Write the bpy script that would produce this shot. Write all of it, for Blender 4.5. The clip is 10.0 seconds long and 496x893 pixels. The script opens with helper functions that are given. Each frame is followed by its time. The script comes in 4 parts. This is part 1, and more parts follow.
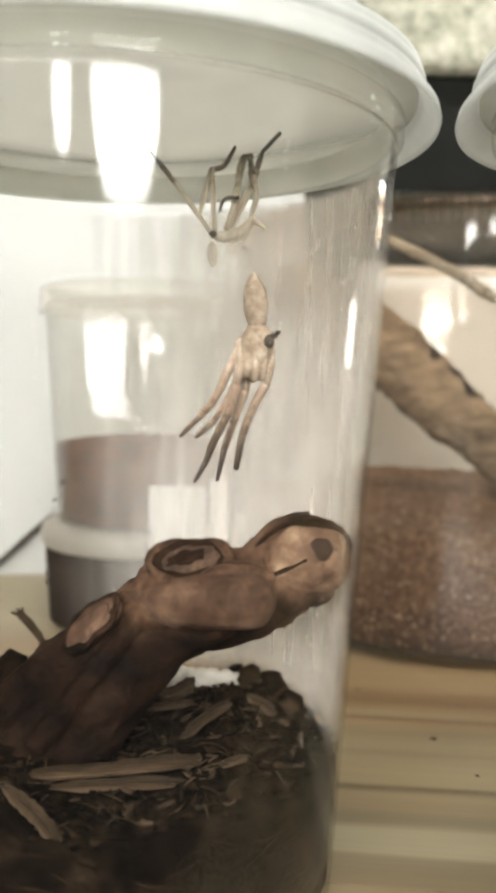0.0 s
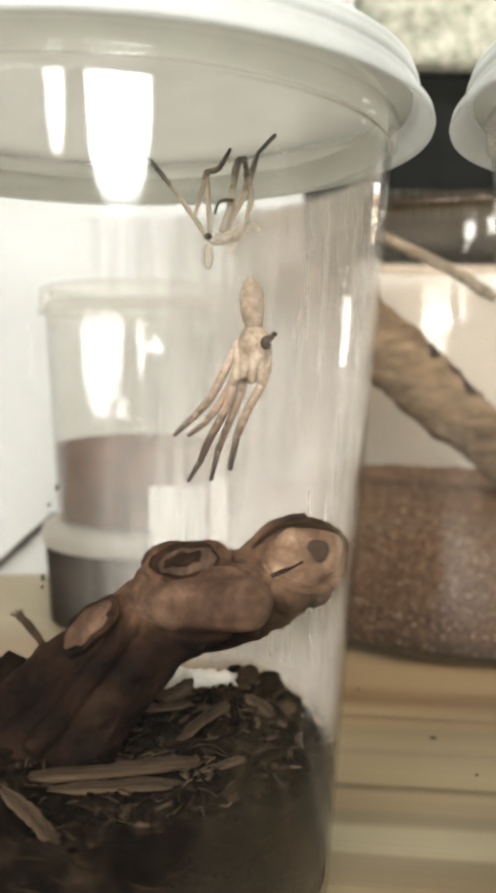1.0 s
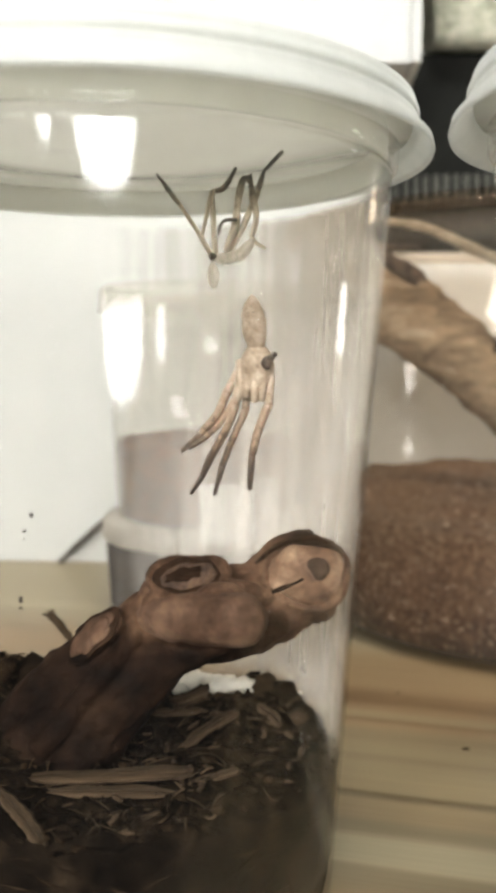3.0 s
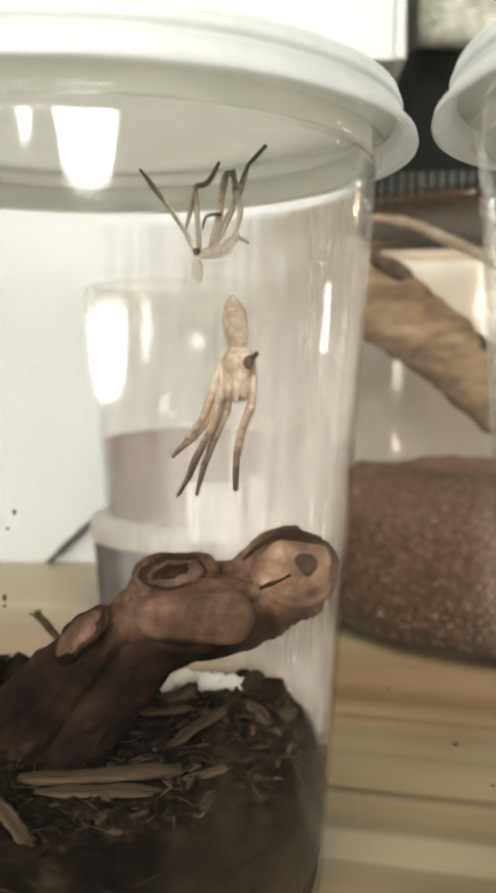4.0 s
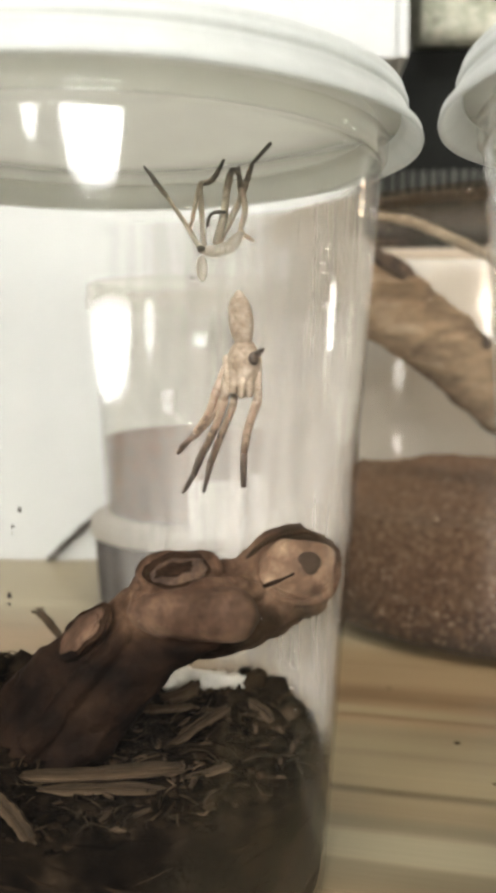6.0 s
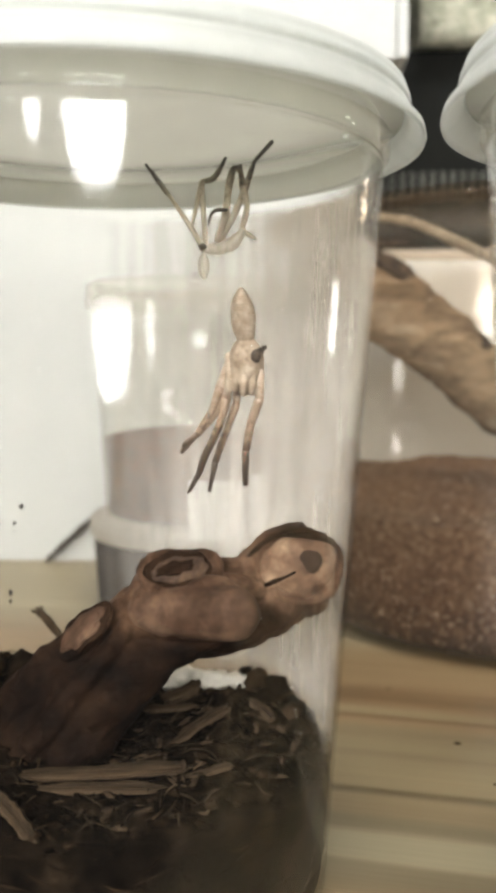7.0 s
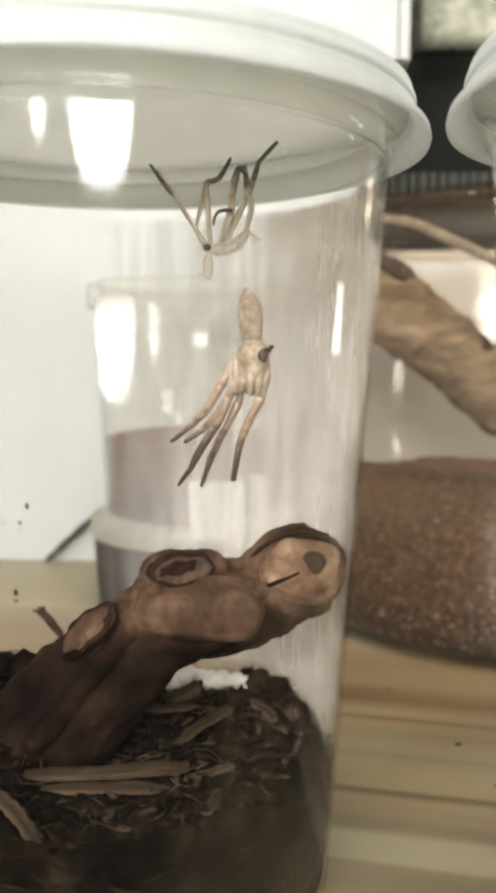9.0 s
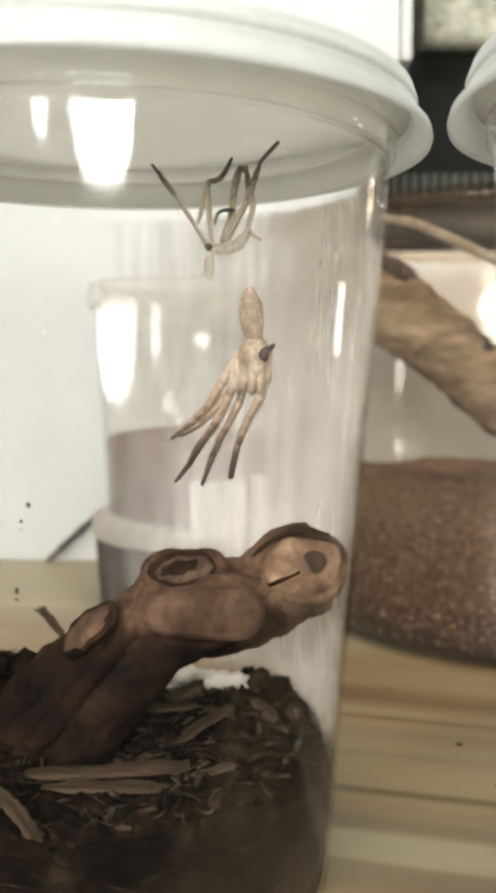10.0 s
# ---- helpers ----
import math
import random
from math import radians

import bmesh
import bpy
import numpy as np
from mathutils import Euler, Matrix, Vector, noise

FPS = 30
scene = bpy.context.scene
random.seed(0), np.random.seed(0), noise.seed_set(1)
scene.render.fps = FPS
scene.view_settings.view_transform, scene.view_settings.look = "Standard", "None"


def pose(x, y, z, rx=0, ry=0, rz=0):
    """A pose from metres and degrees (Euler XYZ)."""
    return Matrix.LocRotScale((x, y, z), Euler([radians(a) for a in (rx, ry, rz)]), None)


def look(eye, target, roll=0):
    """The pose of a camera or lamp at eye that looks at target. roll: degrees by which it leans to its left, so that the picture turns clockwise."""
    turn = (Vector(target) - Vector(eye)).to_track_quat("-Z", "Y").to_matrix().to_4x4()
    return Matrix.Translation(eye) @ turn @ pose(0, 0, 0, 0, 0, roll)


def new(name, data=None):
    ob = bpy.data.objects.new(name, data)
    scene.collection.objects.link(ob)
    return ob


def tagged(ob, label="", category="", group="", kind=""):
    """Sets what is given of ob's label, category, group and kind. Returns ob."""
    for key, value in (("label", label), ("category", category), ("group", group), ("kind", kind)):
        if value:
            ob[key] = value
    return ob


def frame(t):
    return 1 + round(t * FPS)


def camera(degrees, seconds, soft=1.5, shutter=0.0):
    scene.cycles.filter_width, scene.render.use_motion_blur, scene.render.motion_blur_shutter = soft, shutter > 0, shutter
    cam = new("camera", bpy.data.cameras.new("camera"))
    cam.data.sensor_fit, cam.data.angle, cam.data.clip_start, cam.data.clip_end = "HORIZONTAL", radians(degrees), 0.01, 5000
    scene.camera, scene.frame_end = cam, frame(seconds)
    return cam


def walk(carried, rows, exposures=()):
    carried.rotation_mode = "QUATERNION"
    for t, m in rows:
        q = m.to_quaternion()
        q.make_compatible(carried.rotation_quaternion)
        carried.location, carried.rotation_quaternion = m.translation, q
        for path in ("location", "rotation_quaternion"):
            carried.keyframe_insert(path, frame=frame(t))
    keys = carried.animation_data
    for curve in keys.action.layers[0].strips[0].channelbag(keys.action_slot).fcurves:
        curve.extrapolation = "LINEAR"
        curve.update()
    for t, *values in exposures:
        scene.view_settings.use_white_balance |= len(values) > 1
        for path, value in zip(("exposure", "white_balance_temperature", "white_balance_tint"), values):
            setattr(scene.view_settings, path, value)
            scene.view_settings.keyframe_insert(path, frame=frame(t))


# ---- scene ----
cam = camera(33.0, 10.0, soft=4.2)
ROWS = [
    (0, look((0.0176, -0.1756, 0.0919), (0.0269, -0.0166, 0.0768), 0.39)),
    (0.5, look((0.0185, -0.1761, 0.0931), (0.0268, -0.0170, 0.0776), 0.39)),
    (1, look((0.0190, -0.1759, 0.0929), (0.0277, -0.0169, 0.0773), 0.10)),
    (1.5, look((0.0179, -0.1760, 0.0934), (0.0270, -0.0171, 0.0773), 0.14)),
    (2, look((0.0152, -0.1754, 0.0945), (0.0238, -0.0165, 0.0772), 0.33)),
    (2.5, look((0.0301, -0.1767, 0.0982), (0.0276, -0.0177, 0.0807), -0.13)),
    (2.7, look((0.0374, -0.1773, 0.1012), (0.0266, -0.0188, 0.0819), -0.17)),
    (3.8, look((0.0411, -0.1758, 0.1006), (0.0308, -0.0174, 0.0807), -0.42)),
    (4, look((0.0403, -0.1762, 0.1001), (0.0315, -0.0177, 0.0805), -0.62)),
    (4.5, look((0.0402, -0.1760, 0.1000), (0.0313, -0.0174, 0.0804), -0.63)),
    (5, look((0.0397, -0.1758, 0.1002), (0.0312, -0.0173, 0.0802), -0.54)),
    (5.5, look((0.0395, -0.1761, 0.1004), (0.0308, -0.0176, 0.0803), -0.47)),
    (7, look((0.0385, -0.1758, 0.0993), (0.0303, -0.0172, 0.0797), -0.34)),
    (7.5, look((0.0381, -0.1761, 0.0992), (0.0301, -0.0175, 0.0798), -0.30)),
    (8, look((0.0377, -0.1760, 0.0996), (0.0297, -0.0175, 0.0798), -0.15)),
    (8.5, look((0.0374, -0.1760, 0.0993), (0.0296, -0.0174, 0.0799), -0.12)),
    (9, look((0.0373, -0.1759, 0.0993), (0.0295, -0.0173, 0.0798), -0.12)),
    (9.5, look((0.0375, -0.1759, 0.0993), (0.0292, -0.0173, 0.0797), -0.08)),
    (10, look((0.0374, -0.1761, 0.0991), (0.0293, -0.0174, 0.0797), -0.06)),
]
cam.data.dof.use_dof, cam.data.dof.focus_distance, cam.data.dof.aperture_fstop = True, 0.166, 27.0
walk(cam, ROWS, exposures=[(0, 0.58), (2.4, 0.57), (4, 0.50), (8, 0.50), (10, 0.48)])
scene.cycles.transparent_max_bounces = 48

# ---- light: a dim room round the table, lamps behind the camera and a lamp on the ceiling ----
world = bpy.data.worlds.new("room_air")
scene.world = world
world.use_nodes = True
world.node_tree.nodes["Background"].inputs[0].default_value = (1.0, 0.95, 0.88, 1)
world.node_tree.nodes["Background"].inputs[1].default_value = 0.02


# ---- materials ----
def nodes_of(name):
    m = bpy.data.materials.new(name)
    m.use_nodes = True
    t = m.node_tree
    return m, t, t.nodes["Principled BSDF"], t.nodes["Material Output"]


def coords(t, scale=(1, 1, 1), turn=0.0, kind="Object"):
    c = t.nodes.new("ShaderNodeTexCoord")
    mp = t.nodes.new("ShaderNodeMapping")
    mp.inputs["Scale"].default_value = scale
    mp.inputs["Rotation"].default_value = (0, 0, turn)
    t.links.new(c.outputs[kind], mp.inputs[0])
    return mp.outputs[0]


def noise_tex(t, vec, scale, detail=5.0, rough=0.6, distortion=0.0):
    n = t.nodes.new("ShaderNodeTexNoise")
    n.inputs["Scale"].default_value = scale
    n.inputs["Detail"].default_value = detail
    n.inputs["Roughness"].default_value = rough
    n.inputs["Distortion"].default_value = distortion
    t.links.new(vec, n.inputs["Vector"])
    return n.outputs[0]


def ramp(t, fac, stops):
    r = t.nodes.new("ShaderNodeValToRGB")
    e = r.color_ramp.elements
    while len(e) < len(stops):
        e.new(0.5)
    for k, (p, c) in zip(e, stops):
        k.position, k.color = p, (*c, 1)
    t.links.new(fac, r.inputs[0])
    return r.outputs[0]


def blend(t, fac, a, b, kind="MIX"):
    m = t.nodes.new("ShaderNodeMix")
    m.data_type, m.blend_type = "RGBA", kind
    for sock, v in ((m.inputs[0], fac), (m.inputs[6], a), (m.inputs[7], b)):
        if isinstance(v, (int, float)):
            sock.default_value = v
        elif isinstance(v, tuple):
            sock.default_value = (*v, 1)
        else:
            t.links.new(v, sock)
    return m.outputs[2]


def bump(t, height, strength, distance, bsdf):
    b = t.nodes.new("ShaderNodeBump")
    b.inputs["Strength"].default_value = strength
    b.inputs["Distance"].default_value = distance
    t.links.new(height, b.inputs["Height"])
    t.links.new(b.outputs[0], bsdf.inputs["Normal"])


def rough_stuff(name, stops, scale, fine, roughness=0.8, relief=0.4, distance=0.0005, stretch=(1, 1, 1), specular=0.3, mottle=0.8):
    """A matt surface whose colour wanders at two scales, with fine relief."""
    m, t, p, _ = nodes_of(name)
    v = coords(t, stretch)
    big, small = noise_tex(t, v, scale), noise_tex(t, v, fine, 6, 0.7)
    col = ramp(t, big, stops)
    spots = ramp(t, small, [(0.3, (0.55, 0.55, 0.55)), (0.7, (1.25, 1.22, 1.2))])
    t.links.new(blend(t, mottle, col, spots, "MULTIPLY"), p.inputs["Base Color"])
    p.inputs["Roughness"].default_value = roughness
    p.inputs["Specular IOR Level"].default_value = specular
    bump(t, small, relief, distance, p)
    return m


def each_its_own(m, low, high):
    """Varies the brightness of every loose bit of a joined mesh."""
    t = m.node_tree
    p = t.nodes["Principled BSDF"]
    was = p.inputs["Base Color"].links[0].from_socket
    g = t.nodes.new("ShaderNodeNewGeometry")
    t.links.new(blend(t, 1.0, was, ramp(t, g.outputs["Random Per Island"], [(0.0, low), (0.6, (1.0, 1.0, 1.0)), (1.0, high)]), "MULTIPLY"), p.inputs["Base Color"])
    return m


def clear_plastic(name, haze, tint, gloss_rough, gain=1.0, through_part=0.5, scratch=1.0, dirt_scale=120, milk_colour=(0.86, 0.86, 0.83), soft_border=False, edge=5.0, run=0.25):
    """Thin clear plastic: sees through, mirrors more at a slant, with a milky share of scattered light."""
    m, t, p, out = nodes_of(name)
    t.nodes.remove(p)
    see, shine = t.nodes.new("ShaderNodeBsdfTransparent"), t.nodes.new("ShaderNodeBsdfGlossy")
    see.inputs[0].default_value = (*tint, 1)
    shine.inputs["Roughness"].default_value = gloss_rough
    dif, tra = t.nodes.new("ShaderNodeBsdfDiffuse"), t.nodes.new("ShaderNodeBsdfTranslucent")
    for n in (dif, tra):
        n.inputs[0].default_value = (*milk_colour, 1)
    milk, body, skin = (t.nodes.new("ShaderNodeMixShader") for _ in range(3))
    milk.inputs[0].default_value = through_part
    t.links.new(dif.outputs[0], milk.inputs[1])
    t.links.new(tra.outputs[0], milk.inputs[2])
    # smears and fine vertical scuffs in the plastic
    smear = noise_tex(t, coords(t, (1, 1, run)), dirt_scale, 6, 0.65)
    fac = t.nodes.new("ShaderNodeMapRange")
    fac.inputs["From Min"].default_value, fac.inputs["From Max"].default_value = (0.40, 0.63) if soft_border else (0.3, 0.75)
    fac.inputs["To Min"].default_value, fac.inputs["To Max"].default_value = haze * (1 - 0.4 * scratch), haze * (1 + 0.6 * scratch)
    t.links.new(smear, fac.inputs["Value"])
    share = fac.outputs[0]
    if soft_border:
        # the film thins out along the borders of its own sheet
        uv = t.nodes.new("ShaderNodeUVMap")
        sep = t.nodes.new("ShaderNodeSeparateXYZ")
        t.links.new(uv.outputs[0], sep.inputs[0])
        for axis, a, b in ((0, 0.60, 0.18), (1, 0.0, 0.14), (1, 1.0, 0.98)):
            mr = t.nodes.new("ShaderNodeMapRange")
            mr.interpolation_type = "SMOOTHSTEP"
            mr.inputs["From Min"].default_value, mr.inputs["From Max"].default_value = min(a, b), max(a, b)
            mr.inputs["To Min"].default_value, mr.inputs["To Max"].default_value = (0.0, 1.0) if a < b else (1.0, 0.0)
            t.links.new(sep.outputs[axis], mr.inputs["Value"])
            mu = t.nodes.new("ShaderNodeMath")
            mu.operation = "MULTIPLY"
            t.links.new(share, mu.inputs[0])
            t.links.new(mr.outputs[0], mu.inputs[1])
            share = mu.outputs[0]
    t.links.new(share, body.inputs[0])
    t.links.new(see.outputs[0], body.inputs[1])
    t.links.new(milk.outputs[0], body.inputs[2])
    lw = t.nodes.new("ShaderNodeLayerWeight")
    lw.inputs[0].default_value = 0.5
    pw = t.nodes.new("ShaderNodeMath")
    pw.operation = "POWER"
    pw.inputs[1].default_value = edge
    t.links.new(lw.outputs["Facing"], pw.inputs[0])
    ma = t.nodes.new("ShaderNodeMath")
    ma.operation, ma.use_clamp = "MULTIPLY_ADD", True
    ma.inputs[1].default_value, ma.inputs[2].default_value = 0.75 * gain, 0.042 * gain
    t.links.new(pw.outputs[0], ma.inputs[0])
    t.links.new(ma.outputs[0], skin.inputs[0])
    t.links.new(body.outputs[0], skin.inputs[1])
    t.links.new(shine.outputs[0], skin.inputs[2])
    t.links.new(skin.outputs[0], out.inputs[0])
    b = t.nodes.new("ShaderNodeBump")
    b.inputs["Strength"].default_value, b.inputs["Distance"].default_value = 0.09, 0.0006
    t.links.new(noise_tex(t, coords(t, (1, 1, 0.07)), 80, 3, 0.5), b.inputs["Height"])
    for n in (shine,):
        t.links.new(b.outputs[0], n.inputs["Normal"])
    return m


def dark_foot_wood(name, stops, scale, fine, roughness, relief, distance, specular):
    """Wood like rough_stuff, whose colour darkens towards the buried foot with an uneven border."""
    m = rough_stuff(name, stops, scale, fine, roughness, relief, distance, specular=specular)
    t = m.node_tree
    p = t.nodes["Principled BSDF"]
    was = p.inputs["Base Color"].links[0].from_socket
    v = coords(t)
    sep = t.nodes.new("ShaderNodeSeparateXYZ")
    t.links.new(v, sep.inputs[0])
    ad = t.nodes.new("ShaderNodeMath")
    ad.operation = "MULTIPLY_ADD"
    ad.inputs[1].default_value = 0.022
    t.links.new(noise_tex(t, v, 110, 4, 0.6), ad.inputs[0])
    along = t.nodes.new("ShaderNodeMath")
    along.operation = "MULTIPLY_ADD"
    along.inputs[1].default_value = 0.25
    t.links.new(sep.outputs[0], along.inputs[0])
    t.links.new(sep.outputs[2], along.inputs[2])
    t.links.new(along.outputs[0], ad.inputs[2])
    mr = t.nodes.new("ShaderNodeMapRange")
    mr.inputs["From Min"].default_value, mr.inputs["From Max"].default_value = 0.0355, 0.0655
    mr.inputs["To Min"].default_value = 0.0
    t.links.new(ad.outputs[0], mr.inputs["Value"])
    darkening = ramp(t, mr.outputs[0], [(0.0, (0.10, 0.082, 0.068)), (0.55, (0.19, 0.16, 0.135)), (0.80, (0.55, 0.50, 0.46)), (1.0, (1.0, 1.0, 1.0))])
    t.links.new(blend(t, 1.0, was, darkening, "MULTIPLY"), p.inputs["Base Color"])
    return m


def shaded_coir(name, stops, scale, fine):
    """Crumbly coir with shade painted into the colour of its lower layer, with an uneven border."""
    m = rough_stuff(name, stops, scale, fine, 0.95, 1.0, 0.0015)
    t = m.node_tree
    p = t.nodes["Principled BSDF"]
    was = p.inputs["Base Color"].links[0].from_socket
    v = coords(t)
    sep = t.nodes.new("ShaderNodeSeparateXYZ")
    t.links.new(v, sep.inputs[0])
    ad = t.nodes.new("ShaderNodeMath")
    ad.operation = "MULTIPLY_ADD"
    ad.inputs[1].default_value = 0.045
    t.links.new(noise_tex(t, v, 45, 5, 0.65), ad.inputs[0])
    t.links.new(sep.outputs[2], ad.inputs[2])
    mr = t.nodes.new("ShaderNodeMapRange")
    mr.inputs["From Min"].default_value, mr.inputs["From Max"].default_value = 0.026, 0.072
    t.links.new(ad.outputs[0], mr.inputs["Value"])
    # painted shade: the coir's colour falls off towards the tub's bottom
    darkening = ramp(t, mr.outputs[0], [(0.0, (0.22, 0.18, 0.15)), (0.5, (0.55, 0.47, 0.40)), (1.0, (1.0, 1.0, 1.0))])
    t.links.new(blend(t, 1.0, was, darkening, "MULTIPLY"), p.inputs["Base Color"])
    return m


def glowing(name, colour, strength):
    m, t, p, out = nodes_of(name)
    p.inputs["Base Color"].default_value = (0.8, 0.8, 0.78, 1)
    p.inputs["Emission Color"].default_value = (*colour, 1)
    p.inputs["Emission Strength"].default_value = strength
    return m


def banded(name, stops, low, high, spread, roughness=0.5):
    """A limb whose colour changes along its height, broken up by mottling."""
    m, t, p, _ = nodes_of(name)
    v = coords(t)
    sep = t.nodes.new("ShaderNodeSeparateXYZ")
    t.links.new(v, sep.inputs[0])
    mr = t.nodes.new("ShaderNodeMapRange")
    mr.inputs["From Min"].default_value, mr.inputs["From Max"].default_value = low, high
    t.links.new(sep.outputs[2], mr.inputs["Value"])
    mottle = noise_tex(t, v, 650, 4, 0.7)
    ad = t.nodes.new("ShaderNodeMath")
    ad.operation = "MULTIPLY_ADD"
    ad.inputs[1].default_value = spread
    t.links.new(mottle, ad.inputs[0])
    t.links.new(mr.outputs[0], ad.inputs[2])
    su = t.nodes.new("ShaderNodeMath")
    su.operation = "SUBTRACT"
    su.inputs[1].default_value = spread * 0.5
    t.links.new(ad.outputs[0], su.inputs[0])
    t.links.new(ramp(t, su.outputs[0], stops), p.inputs["Base Color"])
    p.inputs["Roughness"].default_value = roughness
    p.inputs["Subsurface Weight"].default_value = 0.05
    p.inputs["Subsurface Scale"].default_value = 0.001
    bump(t, noise_tex(t, v, 1800, 4, 0.6), 0.4, 0.0002, p)
    return m


def pine(name):
    """Varnished pine: pale bands along the board with darker late wood and a few small knots."""
    m, t, p, _ = nodes_of(name)
    v = coords(t, (0.9, 12.0, 12.0))
    bands = noise_tex(t, v, 4.5, 2, 0.5, 0.3)
    fine = noise_tex(t, coords(t, (3.0, 120.0, 120.0)), 6, 4, 0.6)
    # late and early wood across the board, wavering along its length
    sep = t.nodes.new("ShaderNodeSeparateXYZ")
    t.links.new(coords(t), sep.inputs[0])
    waver = t.nodes.new("ShaderNodeMath")
    waver.operation = "MULTIPLY_ADD"
    waver.inputs[1].default_value = 0.006
    t.links.new(noise_tex(t, coords(t, (5.0, 14.0, 14.0)), 1.6, 3, 0.5), waver.inputs[0])
    t.links.new(sep.outputs[1], waver.inputs[2])
    across = t.nodes.new("ShaderNodeMapRange")
    across.inputs["From Min"].default_value, across.inputs["From Max"].default_value = 0.003, 0.203
    t.links.new(waver.outputs[0], across.inputs["Value"])
    dull, pale, mid, dark, warm, deep, grey = (0.158, 0.126, 0.076), (0.236, 0.186, 0.109), (0.200, 0.154, 0.089), (0.115, 0.084, 0.046), (0.226, 0.155, 0.084), (0.168, 0.106, 0.054), (0.245, 0.211, 0.138)
    col = ramp(t, across.outputs[0], [(0.000, mid), (0.030, dull), (0.057, dull), (0.066, grey), (0.117, grey), (0.132, dull), (0.150, dull), (0.165, mid), (0.204, pale), (0.220, dark), (0.234, pale), (0.300, pale), (0.321, mid), (0.336, pale), (0.396, mid), (0.420, warm), (0.438, deep), (0.459, pale), (0.480, warm), (0.510, deep), (0.540, deep), (0.564, warm), (0.600, warm), (0.70, warm), (0.80, (0.300, 0.248, 0.160)), (1.0, (0.300, 0.248, 0.160))])
    soft = ramp(t, bands, [(0.34, (0.80, 0.77, 0.73)), (0.5, (1.0, 1.0, 1.0)), (0.63, (1.08, 1.08, 1.08))])
    col = blend(t, 0.8, col, soft, "MULTIPLY")
    grain = ramp(t, fine, [(0.3, (0.93, 0.915, 0.89)), (0.65, (1.03, 1.02, 1.01))])
    info = t.nodes.new("ShaderNodeObjectInfo")
    shade = ramp(t, info.outputs["Random"], [(0.0, (0.96, 0.945, 0.92)), (1.0, (1.04, 1.035, 1.03))])
    c = blend(t, 1.0, blend(t, 1.0, col, grain, "MULTIPLY"), shade, "MULTIPLY")
    t.links.new(c, p.inputs["Base Color"])
    p.inputs["Roughness"].default_value = 0.42
    bump(t, fine, 0.12, 0.0004, p)
    return m


PLASTIC = clear_plastic("clear_plastic", 0.0015, (0.985, 0.985, 0.98), 0.07, 0.6, edge=4.0)
PLASTIC_SMALL = clear_plastic("small_cup_plastic", 0.004, (0.985, 0.98, 0.97), 0.06, 0.8, edge=4.0)
SILK = clear_plastic("silk_film", 0.18, (1.0, 1.0, 1.0), 0.4, 0.0, 0.45, 1.0, 260, (0.965, 0.925, 0.875), soft_border=True, run=0.035)
LID = clear_plastic("milky_lid_plastic", 0.60, (0.95, 0.95, 0.93), 0.4, 0.45, 0.5, 0.15, 120, (0.71, 0.72, 0.69))
LID_WARM = clear_plastic("warm_lid_plastic", 0.5, (0.97, 0.95, 0.92), 0.35, 0.4, 0.55, 0.1, 120, (0.86, 0.79, 0.69))
LID_THIN = clear_plastic("thin_lid_plastic", 0.10, (0.98, 0.97, 0.95), 0.35, 0.3, 0.55, 0.1, 120, (0.93, 0.91, 0.86))
LID_PLATE = clear_plastic("milky_lid_sheet", 0.62, (0.93, 0.92, 0.88), 0.2, 0.8, 0.45, 0.1, 120, (0.745, 0.735, 0.68))
LID_PLUG = clear_plastic("lid_plug_plastic", 0.28, (0.98, 0.98, 0.96), 0.4, 0.3, 0.6, 0.1, 120, (0.95, 0.95, 0.92))
TUB_PLASTIC = clear_plastic("tub_plastic", 0.016, (0.985, 0.98, 0.97), 0.05, milk_colour=(0.92, 0.87, 0.79))
TUB_LID = clear_plastic("tub_lid_plastic", 0.004, (0.82, 0.76, 0.70), 0.12, 0.2, milk_colour=(0.5, 0.42, 0.33))
PINE = pine("varnished_pine")
SOIL = rough_stuff("dark_peat", [(0.32, (0.0022, 0.0015, 0.001)), (0.5, (0.0085, 0.0058, 0.0037)), (0.72, (0.036, 0.024, 0.015))], 140, 600, 0.95, 0.9, 0.001, specular=0.02)
CRUMB = rough_stuff("peat_crumb", [(0.3, (0.0045, 0.003, 0.002)), (0.55, (0.015, 0.0098, 0.006)), (0.8, (0.044, 0.029, 0.018))], 90, 900, 0.95, 0.9, 0.0008, specular=0.02)
FIBRE = rough_stuff("dry_fibre", [(0.36, (0.010, 0.0072, 0.0046)), (0.66, (0.060, 0.042, 0.026))], 160, 900, 0.9, specular=0.05)
each_its_own(CRUMB, (0.35, 0.35, 0.35), (2.9, 2.8, 2.6))
each_its_own(FIBRE, (0.4, 0.4, 0.4), (2.3, 2.2, 2.05))
CHIP = rough_stuff("dry_wood_chip", [(0.3, (0.016, 0.0104, 0.006)), (0.5, (0.049, 0.032, 0.0185)), (0.7, (0.108, 0.073, 0.043))], 60, 500, 0.85, 0.6, 0.0006, (0.25, 2.5, 2.5), specular=0.1)
COIR = shaded_coir("brown_coir", [(0.30, (0.120, 0.060, 0.031)), (0.5, (0.235, 0.135, 0.076)), (0.70, (0.38, 0.245, 0.150))], 420, 1300)
COIR_LIGHT = rough_stuff("pale_coir_bits", [(0.3, (0.20, 0.115, 0.068)), (0.7, (0.46, 0.33, 0.23))], 200, 900, 0.9)
CUP_SOIL = rough_stuff("dull_cup_soil", [(0.34, (0.060, 0.022, 0.010)), (0.66, (0.170, 0.074, 0.038))], 90, 600, 0.95, specular=0.05)
